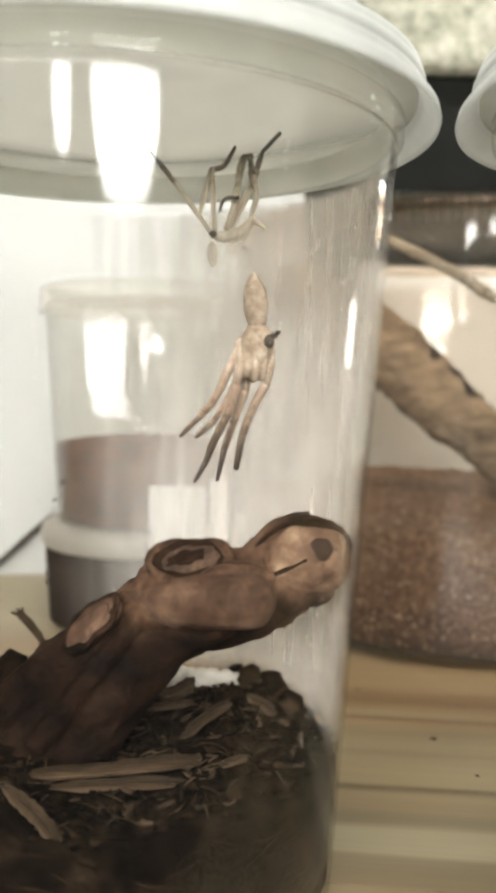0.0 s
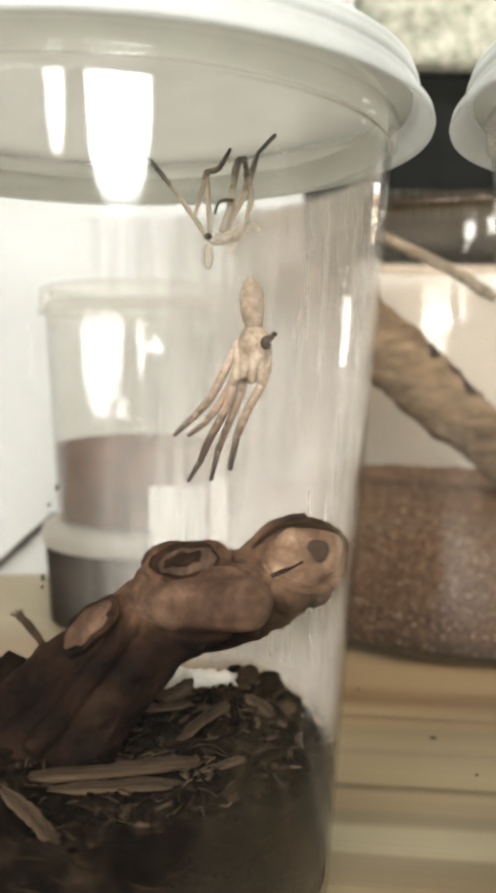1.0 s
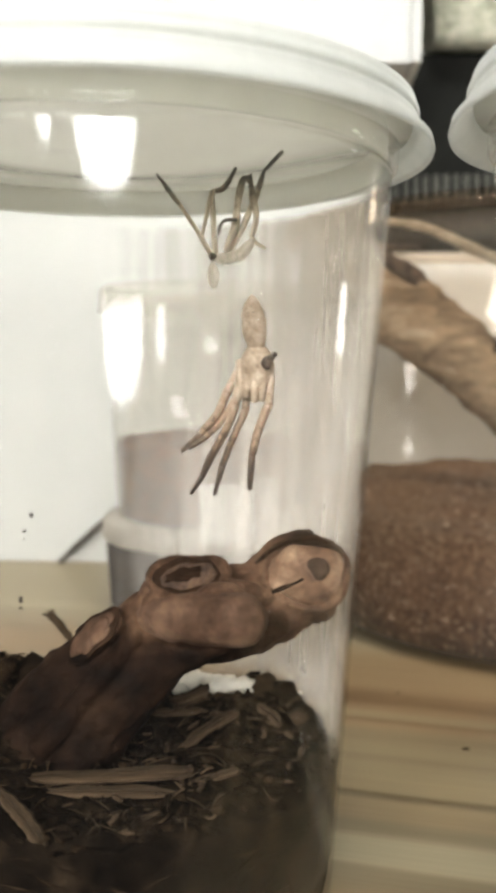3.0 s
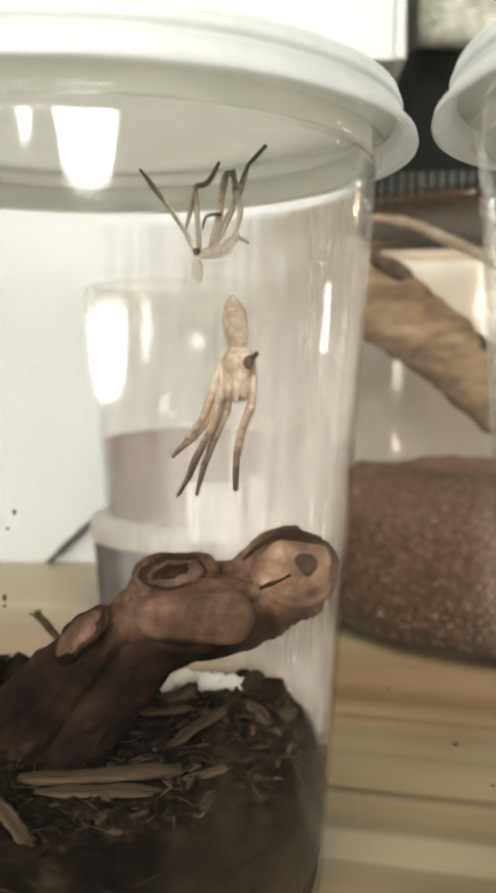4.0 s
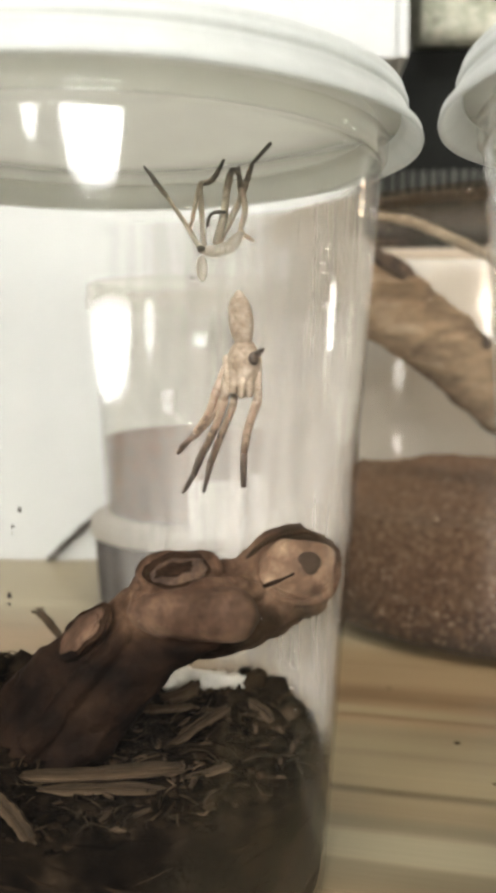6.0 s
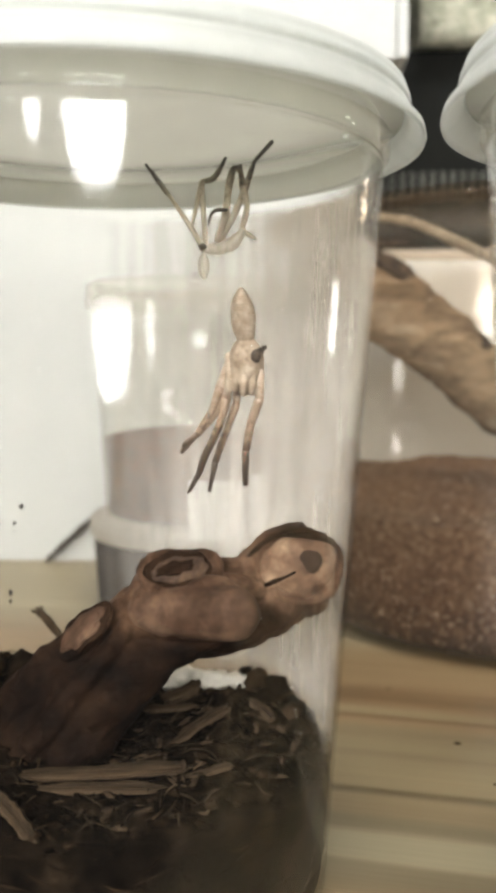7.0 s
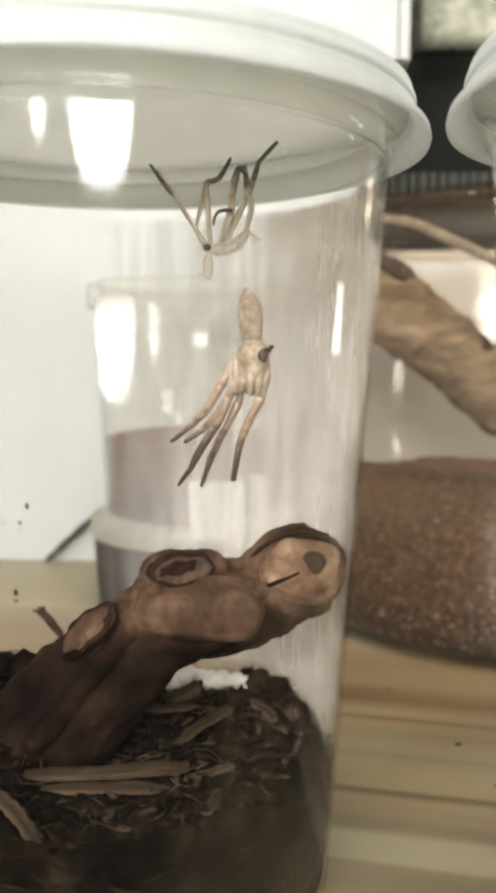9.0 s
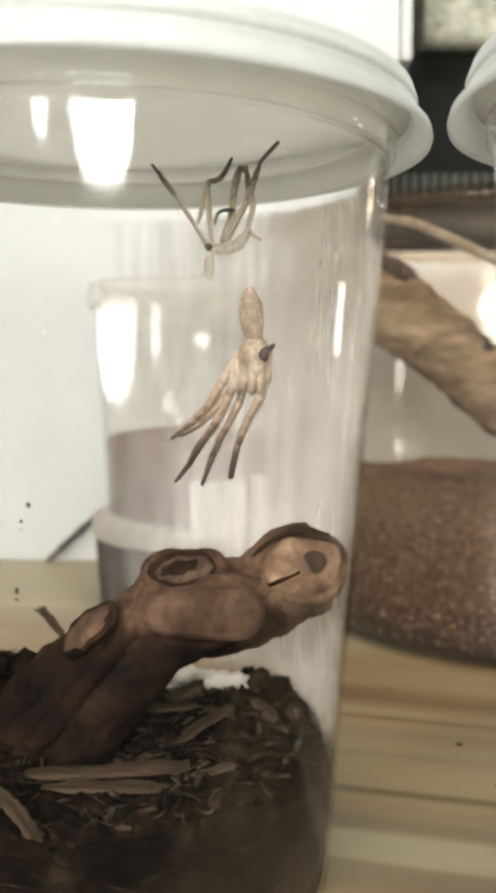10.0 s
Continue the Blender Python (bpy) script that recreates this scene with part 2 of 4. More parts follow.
BARK = rough_stuff("cork_bark", [(0.33, (0.15, 0.105, 0.068)), (0.43, (0.25, 0.178, 0.112)), (0.55, (0.34, 0.245, 0.155)), (0.70, (0.50, 0.40, 0.285))], 85, 330, 0.9, 0.9, 0.0015, (0.4, 1, 1.6))
RIND = rough_stuff("dark_rind", [(0.32, (0.02, 0.015, 0.012)), (0.5, (0.06, 0.043, 0.032)), (0.68, (0.17, 0.12, 0.085))], 110, 400, 0.9, 0.8, 0.001)
HUSK = rough_stuff("pale_husk", [(0.3, (0.22, 0.18, 0.125)), (0.7, (0.42, 0.37, 0.29))], 120, 500, 0.8)
STICK = rough_stuff("grey_stick", [(0.35, (0.022, 0.018, 0.014)), (0.7, (0.075, 0.061, 0.047))], 300, 900, 0.85)
WOOD = dark_foot_wood("dark_foot_vine_wood", [(0.36, (0.019, 0.0102, 0.006)), (0.45, (0.056, 0.030, 0.018)), (0.54, (0.110, 0.062, 0.038)), (0.66, (0.215, 0.132, 0.084))], 75, 520, 0.75, 0.7, 0.0007, specular=0.08)
CUT = rough_stuff("pale_cut_wood", [(0.34, (0.075, 0.038, 0.022)), (0.45, (0.150, 0.083, 0.049)), (0.54, (0.220, 0.135, 0.083)), (0.66, (0.32, 0.215, 0.140))], 150, 700, 0.7, 0.6, 0.0005)
PITH = rough_stuff("grey_pith", [(0.3, (0.03, 0.019, 0.014)), (0.7, (0.075, 0.05, 0.036))], 300, 900, 0.9, specular=0.05)
KNOB_SKIN = rough_stuff("smooth_knob_wood", [(0.34, (0.040, 0.0208, 0.0127)), (0.5, (0.086, 0.048, 0.030)), (0.66, (0.160, 0.098, 0.064))], 80, 500, 0.65, 0.4, 0.0004, specular=0.1)
KNOB = rough_stuff("rubbed_wood", [(0.34, (0.026, 0.0135, 0.0075)), (0.5, (0.062, 0.034, 0.0195)), (0.68, (0.115, 0.069, 0.041))], 170, 700, 0.7, 0.9, 0.0006)
HOLLOW = rough_stuff("dark_hollow", [(0.3, (0.010, 0.005, 0.003)), (0.7, (0.036, 0.019, 0.011))], 200, 800, 0.9, specular=0.05)
WHITE = rough_stuff("white_board", [(0.3, (0.50, 0.50, 0.475)), (0.7, (0.545, 0.545, 0.52))], 6, 90, 0.5, 0.08, 0.0003, mottle=0.12)
WHITE_WARM = rough_stuff("white_carton", [(0.3, (0.72, 0.69, 0.63)), (0.7, (0.80, 0.77, 0.71))], 8, 90, 0.7, 0.08, 0.0003, mottle=0.15)
PAPER = rough_stuff("paper", [(0.3, (0.50, 0.485, 0.46)), (0.7, (0.56, 0.545, 0.52))], 40, 300, 0.8, 0.1, 0.0002, mottle=0.12)
BLACK = rough_stuff("black_plastic", [(0.3, (0.006, 0.006, 0.005)), (0.7, (0.012, 0.012, 0.010))], 20, 300, 0.6, 0.1, 0.0003, specular=0.08)
GREY = rough_stuff("grey_slat", [(0.3, (0.055, 0.055, 0.045)), (0.7, (0.10, 0.10, 0.085))], 30, 300, 0.6)
STONE = rough_stuff("mottled_foam_stone", [(0.3, (0.27, 0.27, 0.20)), (0.5, (0.48, 0.475, 0.37)), (0.7, (0.70, 0.69, 0.58))], 110, 330, 0.9, 0.8, 0.002)
DARK_TUB = rough_stuff("dark_grey_plastic", [(0.3, (0.018, 0.0115, 0.007)), (0.7, (0.030, 0.0195, 0.0125))], 30, 200, 0.7, specular=0.08)
WALL_PAINT = rough_stuff("wall_paint", [(0.3, (0.27, 0.26, 0.235)), (0.7, (0.33, 0.32, 0.29))], 2, 60, 0.85, 0.1, 0.0005, mottle=0.12)
CARPET = rough_stuff("floor_boards", [(0.3, (0.045, 0.032, 0.022)), (0.7, (0.075, 0.052, 0.035))], 3, 60, 0.6)
SHELL = clear_plastic("shed_skin", 0.36, (0.97, 0.94, 0.89), 0.4, 0.6, 0.55, 1.0, 500, (0.74, 0.69, 0.61))
SHELL_DARK = rough_stuff("shed_skin_dark", [(0.35, (0.04, 0.035, 0.027)), (0.6, (0.12, 0.10, 0.075)), (0.8, (0.24, 0.2, 0.14))], 500, 1500, 0.55, 0.3, 0.0002)
PALE = rough_stuff("pale_spider", [(0.36, (0.26, 0.190, 0.132)), (0.5, (0.43, 0.335, 0.250)), (0.64, (0.56, 0.460, 0.360))], 300, 1500, 0.6, 0.4, 0.0003, mottle=0.5)
TAN = rough_stuff("tan_spider", [(0.3, (0.22, 0.145, 0.09)), (0.7, (0.42, 0.30, 0.20))], 420, 1500, 0.55, 0.3, 0.0002)
DARK_LEG = rough_stuff("dark_spider", [(0.3, (0.035, 0.026, 0.02)), (0.7, (0.12, 0.085, 0.06))], 500, 1500, 0.55, 0.3, 0.0002)
WEB = rough_stuff("white_silk", [(0.3, (0.60, 0.565, 0.50)), (0.7, (0.78, 0.74, 0.66))], 160, 900, 0.8, 0.5, 0.0004, mottle=0.3)
SPECK = rough_stuff("dried_speck", [(0.3, (0.015, 0.012, 0.01)), (0.7, (0.04, 0.03, 0.024))], 900, 2000, 0.6)
LEG = banded("spider_leg", [(0.0, (0.058, 0.041, 0.030)), (0.25, (0.095, 0.066, 0.046)), (0.40, (0.18, 0.118, 0.078)), (0.52, (0.36, 0.26, 0.185)), (0.66, (0.30, 0.205, 0.142)), (0.80, (0.47, 0.36, 0.27)), (1.0, (0.58, 0.47, 0.385))], -0.025, 0.0, 1.15)
SKIN_LEG = banded("skin_leg", [(0.0, (0.62, 0.54, 0.43)), (0.50, (0.44, 0.37, 0.27)), (0.70, (0.17, 0.14, 0.10)), (0.85, (0.050, 0.042, 0.031))], 0.118, 0.139, 0.6)
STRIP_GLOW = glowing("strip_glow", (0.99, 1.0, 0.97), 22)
BULB_GLOW = glowing("bulb_glow", (0.98, 1.0, 0.97), 48)
SHADE_GLOW = glowing("shade_glow", (1.0, 0.97, 0.92), 15)
PANEL_GLOW = glowing("panel_glow", (1.0, 0.985, 0.955), 17)


# ---- building helpers ----
def part(name, bm, material, parent=None, label="", smooth=True):
    me = bpy.data.meshes.new(name)
    bm.normal_update()
    bm.to_mesh(me)
    bm.free()
    me.materials.append(material)
    for p in me.polygons:
        p.use_smooth = smooth
    ob = new(name, me)
    if parent is not None:
        ob.parent = parent
    if label:
        ob["label"] = label
    return ob


def empty(name, at=(0, 0, 0)):
    ob = new(name)
    ob.empty_display_size = 0.01
    ob.location = at
    return ob


def box(x0, x1, y0, y1, z0, z1, bevel=0.0, segments=2):
    bm = bmesh.new()
    bmesh.ops.create_cube(bm, size=1.0)
    for v in bm.verts:
        v.co = Vector(((x0 + x1) / 2 + v.co.x * (x1 - x0), (y0 + y1) / 2 + v.co.y * (y1 - y0), (z0 + z1) / 2 + v.co.z * (z1 - z0)))
    if bevel:
        bmesh.ops.bevel(bm, geom=list(bm.edges), offset=bevel, segments=segments, affect="EDGES", profile=0.6)
    return bm


def lathe(profile, steps=128, close=True):
    """A turned body: (radius, height) points, joined end to end when close is set."""
    bm = bmesh.new()
    rings = []
    for r, z in profile:
        if r < 1e-6:
            rings.append([bm.verts.new((0, 0, z))])
        else:
            rings.append([bm.verts.new((r * math.cos(2 * math.pi * i / steps), r * math.sin(2 * math.pi * i / steps), z)) for i in range(steps)])
    pairs = list(zip(rings, rings[1:] + rings[:1])) if close else list(zip(rings, rings[1:]))
    for a, b in pairs:
        if len(a) == 1 and len(b) == 1:
            continue
        for i in range(steps):
            j = (i + 1) % steps
            if len(a) == 1:
                bm.faces.new((a[0], b[j], b[i]))
            elif len(b) == 1:
                bm.faces.new((a[i], a[j], b[0]))
            else:
                bm.faces.new((a[i], a[j], b[j], b[i]))
    bmesh.ops.recalc_face_normals(bm, faces=bm.faces)
    return bm


def tube(points, radii, sides=10, rough=0.0, seed=0.0, into=None, fine=0):
    """A tapered round limb through points, with closed rounded ends."""
    bm = into or bmesh.new()
    pts = [Vector(p) for p in points]
    rad = list(radii)
    if fine:
        dense, dr = [], []
        n = len(pts)
        for i in range(n - 1):
            p0, p1, p2, p3 = pts[max(i - 1, 0)], pts[i], pts[i + 1], pts[min(i + 2, n - 1)]
            for k in range(fine):
                u = k / fine
                dense.append(0.5 * ((2 * p1) + (p2 - p0) * u + (2 * p0 - 5 * p1 + 4 * p2 - p3) * u * u + (3 * p1 - p0 - 3 * p2 + p3) * u ** 3))
                dr.append(rad[i] * (1 - u) + rad[i + 1] * u)
        pts, rad = dense + [pts[-1]], dr + [rad[-1]]
    rings = []
    side = Vector((0.3, 1, 0.2))
    for i, p in enumerate(pts):
        d = (pts[min(i + 1, len(pts) - 1)] - pts[max(i - 1, 0)]).normalized()
        a = (side - d * side.dot(d)).normalized()
        side = a
        b = d.cross(a)
        ring = []
        for k in range(sides):
            w = 2 * math.pi * k / sides
            n = a * math.cos(w) + b * math.sin(w)
            r = rad[i]
            if rough:
                q = p + n * r
                r *= 1 + rough * noise.noise(q * 900 + Vector((seed, 0, 0))) + rough * noise.noise(q * 260 + Vector((seed, 3, 0)))
            ring.append(bm.verts.new(p + n * r))
        rings.append(ring)
    for r0, r1 in zip(rings, rings[1:]):
        for k in range(sides):
            bm.faces.new((r0[k], r0[(k + 1) % sides], r1[(k + 1) % sides], r1[k]))
    for ring, p, d in ((rings[0], pts[0], pts[0] - pts[1]), (rings[-1], pts[-1], pts[-1] - pts[-2])):
        tip = bm.verts.new(p + d.normalized() * (rad[0] if ring is rings[0] else rad[-1]) * 0.7)
        for k in range(sides):
            bm.faces.new((ring[k], ring[(k + 1) % sides], tip))
    if into is None:
        bmesh.ops.recalc_face_normals(bm, faces=bm.faces)
    return bm


def lump(bm, at, radius, rough=0.3, freq=300.0, seed=0.0, stretch=(1, 1, 1), level=2):
    """One rounded uneven crumb added to bm."""
    got = bmesh.ops.create_icosphere(bm, subdivisions=level, radius=1.0)
    for v in got["verts"]:
        n = v.co.normalized()
        r = radius * (1 + rough * noise.noise(n * 1.7 + Vector((seed, seed * 0.7, 0))) + 0.5 * rough * noise.noise(n * 4.1 + Vector((0, seed, 0))))
        v.co = Vector(at) + Vector((n.x * r * stretch[0], n.y * r * stretch[1], n.z * r * stretch[2]))


# ---- the room and the table ----
def room():
    floor = part("floor", box(-2.0, 2.0, -2.2, 1.0, -0.80, -0.75), CARPET, smooth=False)
    tagged(floor, "plain dark brown floor under the table", "floor", kind="structure")
    ceiling = part("ceiling", box(-2.0, 2.0, -2.2, 1.0, 1.60, 1.65), WALL_PAINT, smooth=False)
    tagged(ceiling, "plain greyish ceiling", "ceiling", kind="structure")
    for name, b in (("wall_north", (-2.0, 2.0, 0.95, 1.0)), ("wall_south", (-2.0, 2.0, -2.2, -2.15)), ("wall_west", (-2.0, -1.95, -2.15, 0.95)), ("wall_east", (1.95, 2.0, -2.15, 0.95))):
        w = part(name, box(*b, -0.75, 1.60), WALL_PAINT, smooth=False)
        tagged(w, "plain greyish painted wall", "wall", kind="structure")


GRAIN = radians(-10)
TABLE_Z = -0.018


def table():
    """A pine worktop of long boards that run across, slightly askew to the camera."""
    top = empty("table", (0, 0, TABLE_Z))
    turn = Matrix.Rotation(GRAIN, 4, "Z")
    width = 0.0437
    for i in range(-2, 15):
        y = 0.0008 + i * width
        y0, y1 = max(y, -0.060), y + width
        p = part("plank", box(-0.72, 0.78, y0 + 0.0001, y1 - 0.0001, -0.024, 0.0), PINE, top, smooth=False)
        p.matrix_basis = turn
    for x in (-0.6, 0.62):
        for y in (-0.02, 0.55):
            q = turn @ Vector((x, y, 0))
            part("leg", box(q.x - 0.03, q.x + 0.03, q.y - 0.03, q.y + 0.03, -0.75 - TABLE_Z, -0.024, 0.003), PINE, top, smooth=False)
    for x, y, r in ((0.0875, 0.0610, 0.0008), (0.0930, 0.0380, 0.0005), (0.0720, 0.1000, 0.0005)):
        bm = bmesh.new()
        lump(bm, (x, y, 0.0), r, 0.3, seed=x * 99, stretch=(1.3, 1, 0.25), level=2)
        part("pin_knot", bm, HOLLOW, top, "tiny dark knot in the wood")
    tagged(top, "pale varnished pine table of glued boards", "table")


def lamps():
    """Two bowl lamps that mirror in the cup, a panel, a slim tube and the ceiling lamp."""
    for name, x, half, deep in (("bowl_lamp", 0.133, 0.142, 0.115), ("bowl_lamp", -0.135, 0.036, 0.070)):
        strip = empty(name, (x, -0.74, 0.225))
        bm = bmesh.new()
        rim, n = [], 24
        for i in range(n + 1):
            u = math.pi * i / n
            c, q = math.cos(u), math.sin(u)
            rim.append((half * math.copysign(abs(c) ** 0.62, c), 0.036 - deep * abs(q) ** 0.85))
        front = [bm.verts.new((px, 0.012, pz)) for px, pz in rim]
        back = [bm.verts.new((px, -0.012, pz)) for px, pz in rim]
        bm.faces.new(front)
        bm.faces.new(list(reversed(back)))
        for i in range(n + 1):
            j = (i + 1) % (n + 1)
            bm.faces.new((front[i], back[i], back[j], front[j]))
        bmesh.ops.recalc_face_normals(bm, faces=bm.faces)
        part("shade", bm, STRIP_GLOW, strip, "glowing white shade", smooth=False)
        part("cap", box(-half, half, -0.014, 0.014, 0.0365, 0.046, 0.002), WHITE, strip)
        part("stem", tube([(0, -0.02, 0.04), (0, -0.03, -0.5), (0, -0.03, -0.955)], [0.008, 0.008, 0.008]), BLACK, strip)
        part("foot", lathe([(0, -0.975), (0.09, -0.975), (0.09, -0.955), (0.02, -0.945), (0, -0.945)], 48, False), BLACK, strip)
        tagged(strip, "glowing white bowl lamp on a black stand", "lamp", "lamps behind the table")
    hang = empty("hanging_lamp", (-0.22, -0.80, 0.50))
    hang.rotation_euler = (radians(64), 0, radians(-9))
    part("housing", box(-0.36, 0.36, -0.16, 0.16, 0.0, 0.03, 0.006), WHITE, hang)
    part("diffuser", box(-0.35, 0.35, -0.15, 0.15, -0.006, -0.0005, 0.002), PANEL_GLOW, hang)
    for x in (-0.28, 0.28):
        part("cable", tube([(x, 0, 0.029), (x, 0.52, 0.27), (x, 0.988, 0.482)], [0.002] * 3, 6), BLACK, hang)
    tagged(hang, "flat white panel lamp hanging tilted before the table", "lamp")
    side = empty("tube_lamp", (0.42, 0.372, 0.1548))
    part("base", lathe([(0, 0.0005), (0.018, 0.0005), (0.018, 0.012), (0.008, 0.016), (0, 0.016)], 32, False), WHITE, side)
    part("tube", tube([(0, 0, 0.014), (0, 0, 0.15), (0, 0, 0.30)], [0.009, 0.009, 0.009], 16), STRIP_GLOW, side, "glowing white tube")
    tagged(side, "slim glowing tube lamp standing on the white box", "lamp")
    night = empty("table_lamp", (0.352, 0.126, TABLE_Z))
    part("base", lathe([(0, 0.0005), (0.024, 0.0005), (0.024, 0.006), (0.006, 0.010), (0.005, 0.088), (0, 0.088)], 32, False), WHITE, night)
    part("shade", lathe([(0, 0.089), (0.012, 0.089), (0.013, 0.093), (0.011, 0.124), (0.008, 0.127), (0, 0.127)], 32, False), SHADE_GLOW, night, "small glowing white shade")
    tagged(night, "small glowing table lamp with a white shade", "lamp")
    c = empty("ceiling_lamp", (0.25, -0.42, 1.60))
    part("mount", lathe([(0, 0), (0.07, 0), (0.07, -0.02), (0, -0.02)], 48, False), WHITE, c)
    part("globe", lathe([(0.06, -0.02), (0.14, -0.05), (0.16, -0.09), (0.12, -0.13), (0, -0.145)], 48, False), BULB_GLOW, c)
    tagged(c, "round glowing ceiling lamp", "lamp")


def white_boards():
    """The white furniture behind the table things."""
    left = part("white_board", box(-0.75, 0.0718, 0.264, 0.284, TABLE_Z, 0.2379, 0.001), WHITE, smooth=False)
    tagged(left, "tall plain white board standing upright on the table", "board")
    up = empty("white_cabinet", (0, 0, 0.2384))
    part("side", box(-0.75, 0.0905, 0.262, 0.36, 0.0, 0.45, 0.001), WHITE, up, smooth=False)
    part("edge_strip", box(0.0909, 0.0962, 0.2605, 0.36, 0.0, 0.45, 0.0012), WHITE, up, "white edge strip", smooth=False)
    tagged(up, "white cabinet with an edge strip above the dark recess", "cabinet")
    low = part("white_box", box(-0.12, 0.80, 0.345, 0.80, TABLE_Z, 0.1550, 0.003), WHITE_WARM, smooth=False)
    tagged(low, "low white box under the black case", "box")


def black_case():
    c = empty("black_case", (-0.003, 0, -0.0202))
    part("body", box(0.02, 0.72, 0.40, 0.75, 0.1755, 0.3085, 0.004), BLACK, c)
    for i in range(36):
        x = 0.060 + i * 0.0066
        part("slat", box(x, x + 0.0036, 0.396, 0.402, 0.211, 0.2305, 0.0006, 1), GREY, c, smooth=False)
    tagged(c, "black plastic case with a row of grey vent slats", "case")
    s = box(0.1208, 0.62, 0.385, 0.66, 0.2892, 0.44)
    bmesh.ops.subdivide_edges(s, edges=list(s.edges), cuts=24, use_grid_fill=True)
    for v in s.verts:
        v.co += Vector((1, 1, 1)) * 0.0016 * noise.noise(v.co * 120)
    tagged(part("stone_block", s, STONE), "pale mottled grey-green porous block on the black case", "block")


# ---- cups ----
RIM_Z, RIM_R, TAPER = 0.138, 0.0573, 0.0710


def wall_r(z):
    return RIM_R + TAPER * (z - RIM_Z)


def deli_cup(name):
    """A tapered clear cup with a straight band below a milky snap-on lid."""
    c = empty(name)
    t = 0.0006
    b = TABLE_Z
    prof = [(0, b + 0.0022), (wall_r(b) - 0.006, b + 0.0022), (wall_r(b) - 0.004, b), (wall_r(b) - 0.0012, b), (wall_r(b), b + 0.0012)]
    prof += [(wall_r(z), z) for z in (b + 0.01, 0.03, 0.07, 0.11, 0.1329, 0.1341)]
    prof += [(wall_r(z) - t, z) for z in (0.1341, 0.1329, 0.11, 0.07, 0.03, b + 0.01)]
    prof += [(wall_r(b) - 0.0024, b + 0.003), (0, b + 0.003)]
    part("body", lathe(prof, 160, False), PLASTIC, c)
    r = wall_r(0.1341)
    band = [(r - t, 0.1343), (r + 0.0004, 0.1343), (r + 0.0010, 0.1350), (r + 0.0012, 0.1386), (r, 0.1386), (r - t, 0.1352)]
    part("band", lathe(band, 160), PLASTIC, c, "straight stacking band below the lid")
    ring = [(0.0647, 0.1372), (0.0649, 0.1379), (0.0646, 0.1392), (0.0625, 0.1408), (0.0619, 0.1422), (0.0619, 0.1428), (0.0613, 0.1431), (0.0619, 0.1434), (0.0619, 0.1447), (0.0613, 0.1450), (0.0615, 0.1456), (0.0612, 0.1466), (0.0598, 0.1474), (0.0582, 0.1470), (0.0570, 0.1452), (0.0566, 0.1440),
            (0.0566, 0.1431), (0.0582, 0.1433), (0.0590, 0.1448), (0.0602, 0.1456), (0.0609, 0.1442), (0.0609, 0.1416), (0.0619, 0.1398), (0.0637, 0.1384)]
    lid = part("lid", lathe(ring, 160), LID, c, "milky translucent snap-on lid")
    plate = [(0, 0.1428), (0.030, 0.1428), (0.0606, 0.1428), (0.0606, 0.1421), (0.030, 0.1421), (0, 0.1421)]
    part("lid_sheet", lathe(plate, 160, False), LID_PLATE, lid)
    part("lid_plug", lathe([(0.0560, 0.1420), (0.0560, 0.1358), (0.0557, 0.1352), (0.0554, 0.1358), (0.0554, 0.1420)], 160), LID_PLUG, lid)
    return c


def specks(cup):
    """Dried specks stuck on the outside of the wall: angle, height, size."""
    for a, z, s, tall in ((-92.51, 0.0749, 0.00034, 1.5), (-93.85, 0.0723, 0.00032, 1.0), (-94.03, 0.0710, 0.00018, 1.0), (-95.41, 0.0611, 0.00035, 2.0), (-95.55, 0.0597, 0.00032, 1.0), (-96.45, 0.0722, 0.00015, 1.0), (-64.10, 0.1095, 0.00035, 0.8)):
        bm = bmesh.new()
        w = radians(a)
        r = wall_r(z) + 0.0001
        lump(bm, (r * math.cos(w), r * math.sin(w), z), s, 0.4, seed=a, stretch=(1, 0.5, tall), level=1)
        part("speck", bm, SPECK, cup, "small dark dried dropping")


def silk_film(cup, inset):
    """Thin silk and dried mist that line the rear of the cup's inside."""
    bm = bmesh.new()
    rows = []
    for k in range(25):
        row = []
        for i in range(81):
            a = -10 + 211 * i / 80
            w = radians(a)
            low = 0.004
            z = low + (0.1337 - low) * k / 24
            r = wall_r(z) - inset - 0.0003 * noise.noise(Vector((math.cos(w) * 6, math.sin(w) * 6, z * 90)))
            row.append(bm.verts.new((r * math.cos(w), r * math.sin(w), z)))
        rows.append(row)
    for a, b in zip(rows, rows[1:]):
        for i in range(80):
            bm.faces.new((a[i], a[i + 1], b[i + 1], b[i]))
    where = {v: (i / 80, k / 24) for k, row in enumerate(rows) for i, v in enumerate(row)}
    layer = bm.loops.layers.uv.new("sheet")
    for f in bm.faces:
        for lp in f.loops:
            lp[layer].uv = where[lp.vert]
    part("silk_film", bm, SILK, cup, "thin whitish silk and mist on the wall")


def soil_height(x, y):
    h = 0.0148 + 0.0022 * noise.noise(Vector((x * 60, y * 60, 1.0))) + 0.0022 * noise.noise(Vector((x * 170, y * 170, 4.0))) + 0.0012 * noise.noise(Vector((x * 420, y * 420, 7.0)))
    h += 0.010 * max(0.0, min(1.0, (-x - 0.008) / 0.03)) * (1.0 if y < 0.03 else 0.6)
    h -= 0.008 * max(0.0, min(1.0, (y - 0.0185) / 0.025))
    h -= 0.004 * max(0.0, min(1.0, (x - 0.033) / 0.01))
    return h


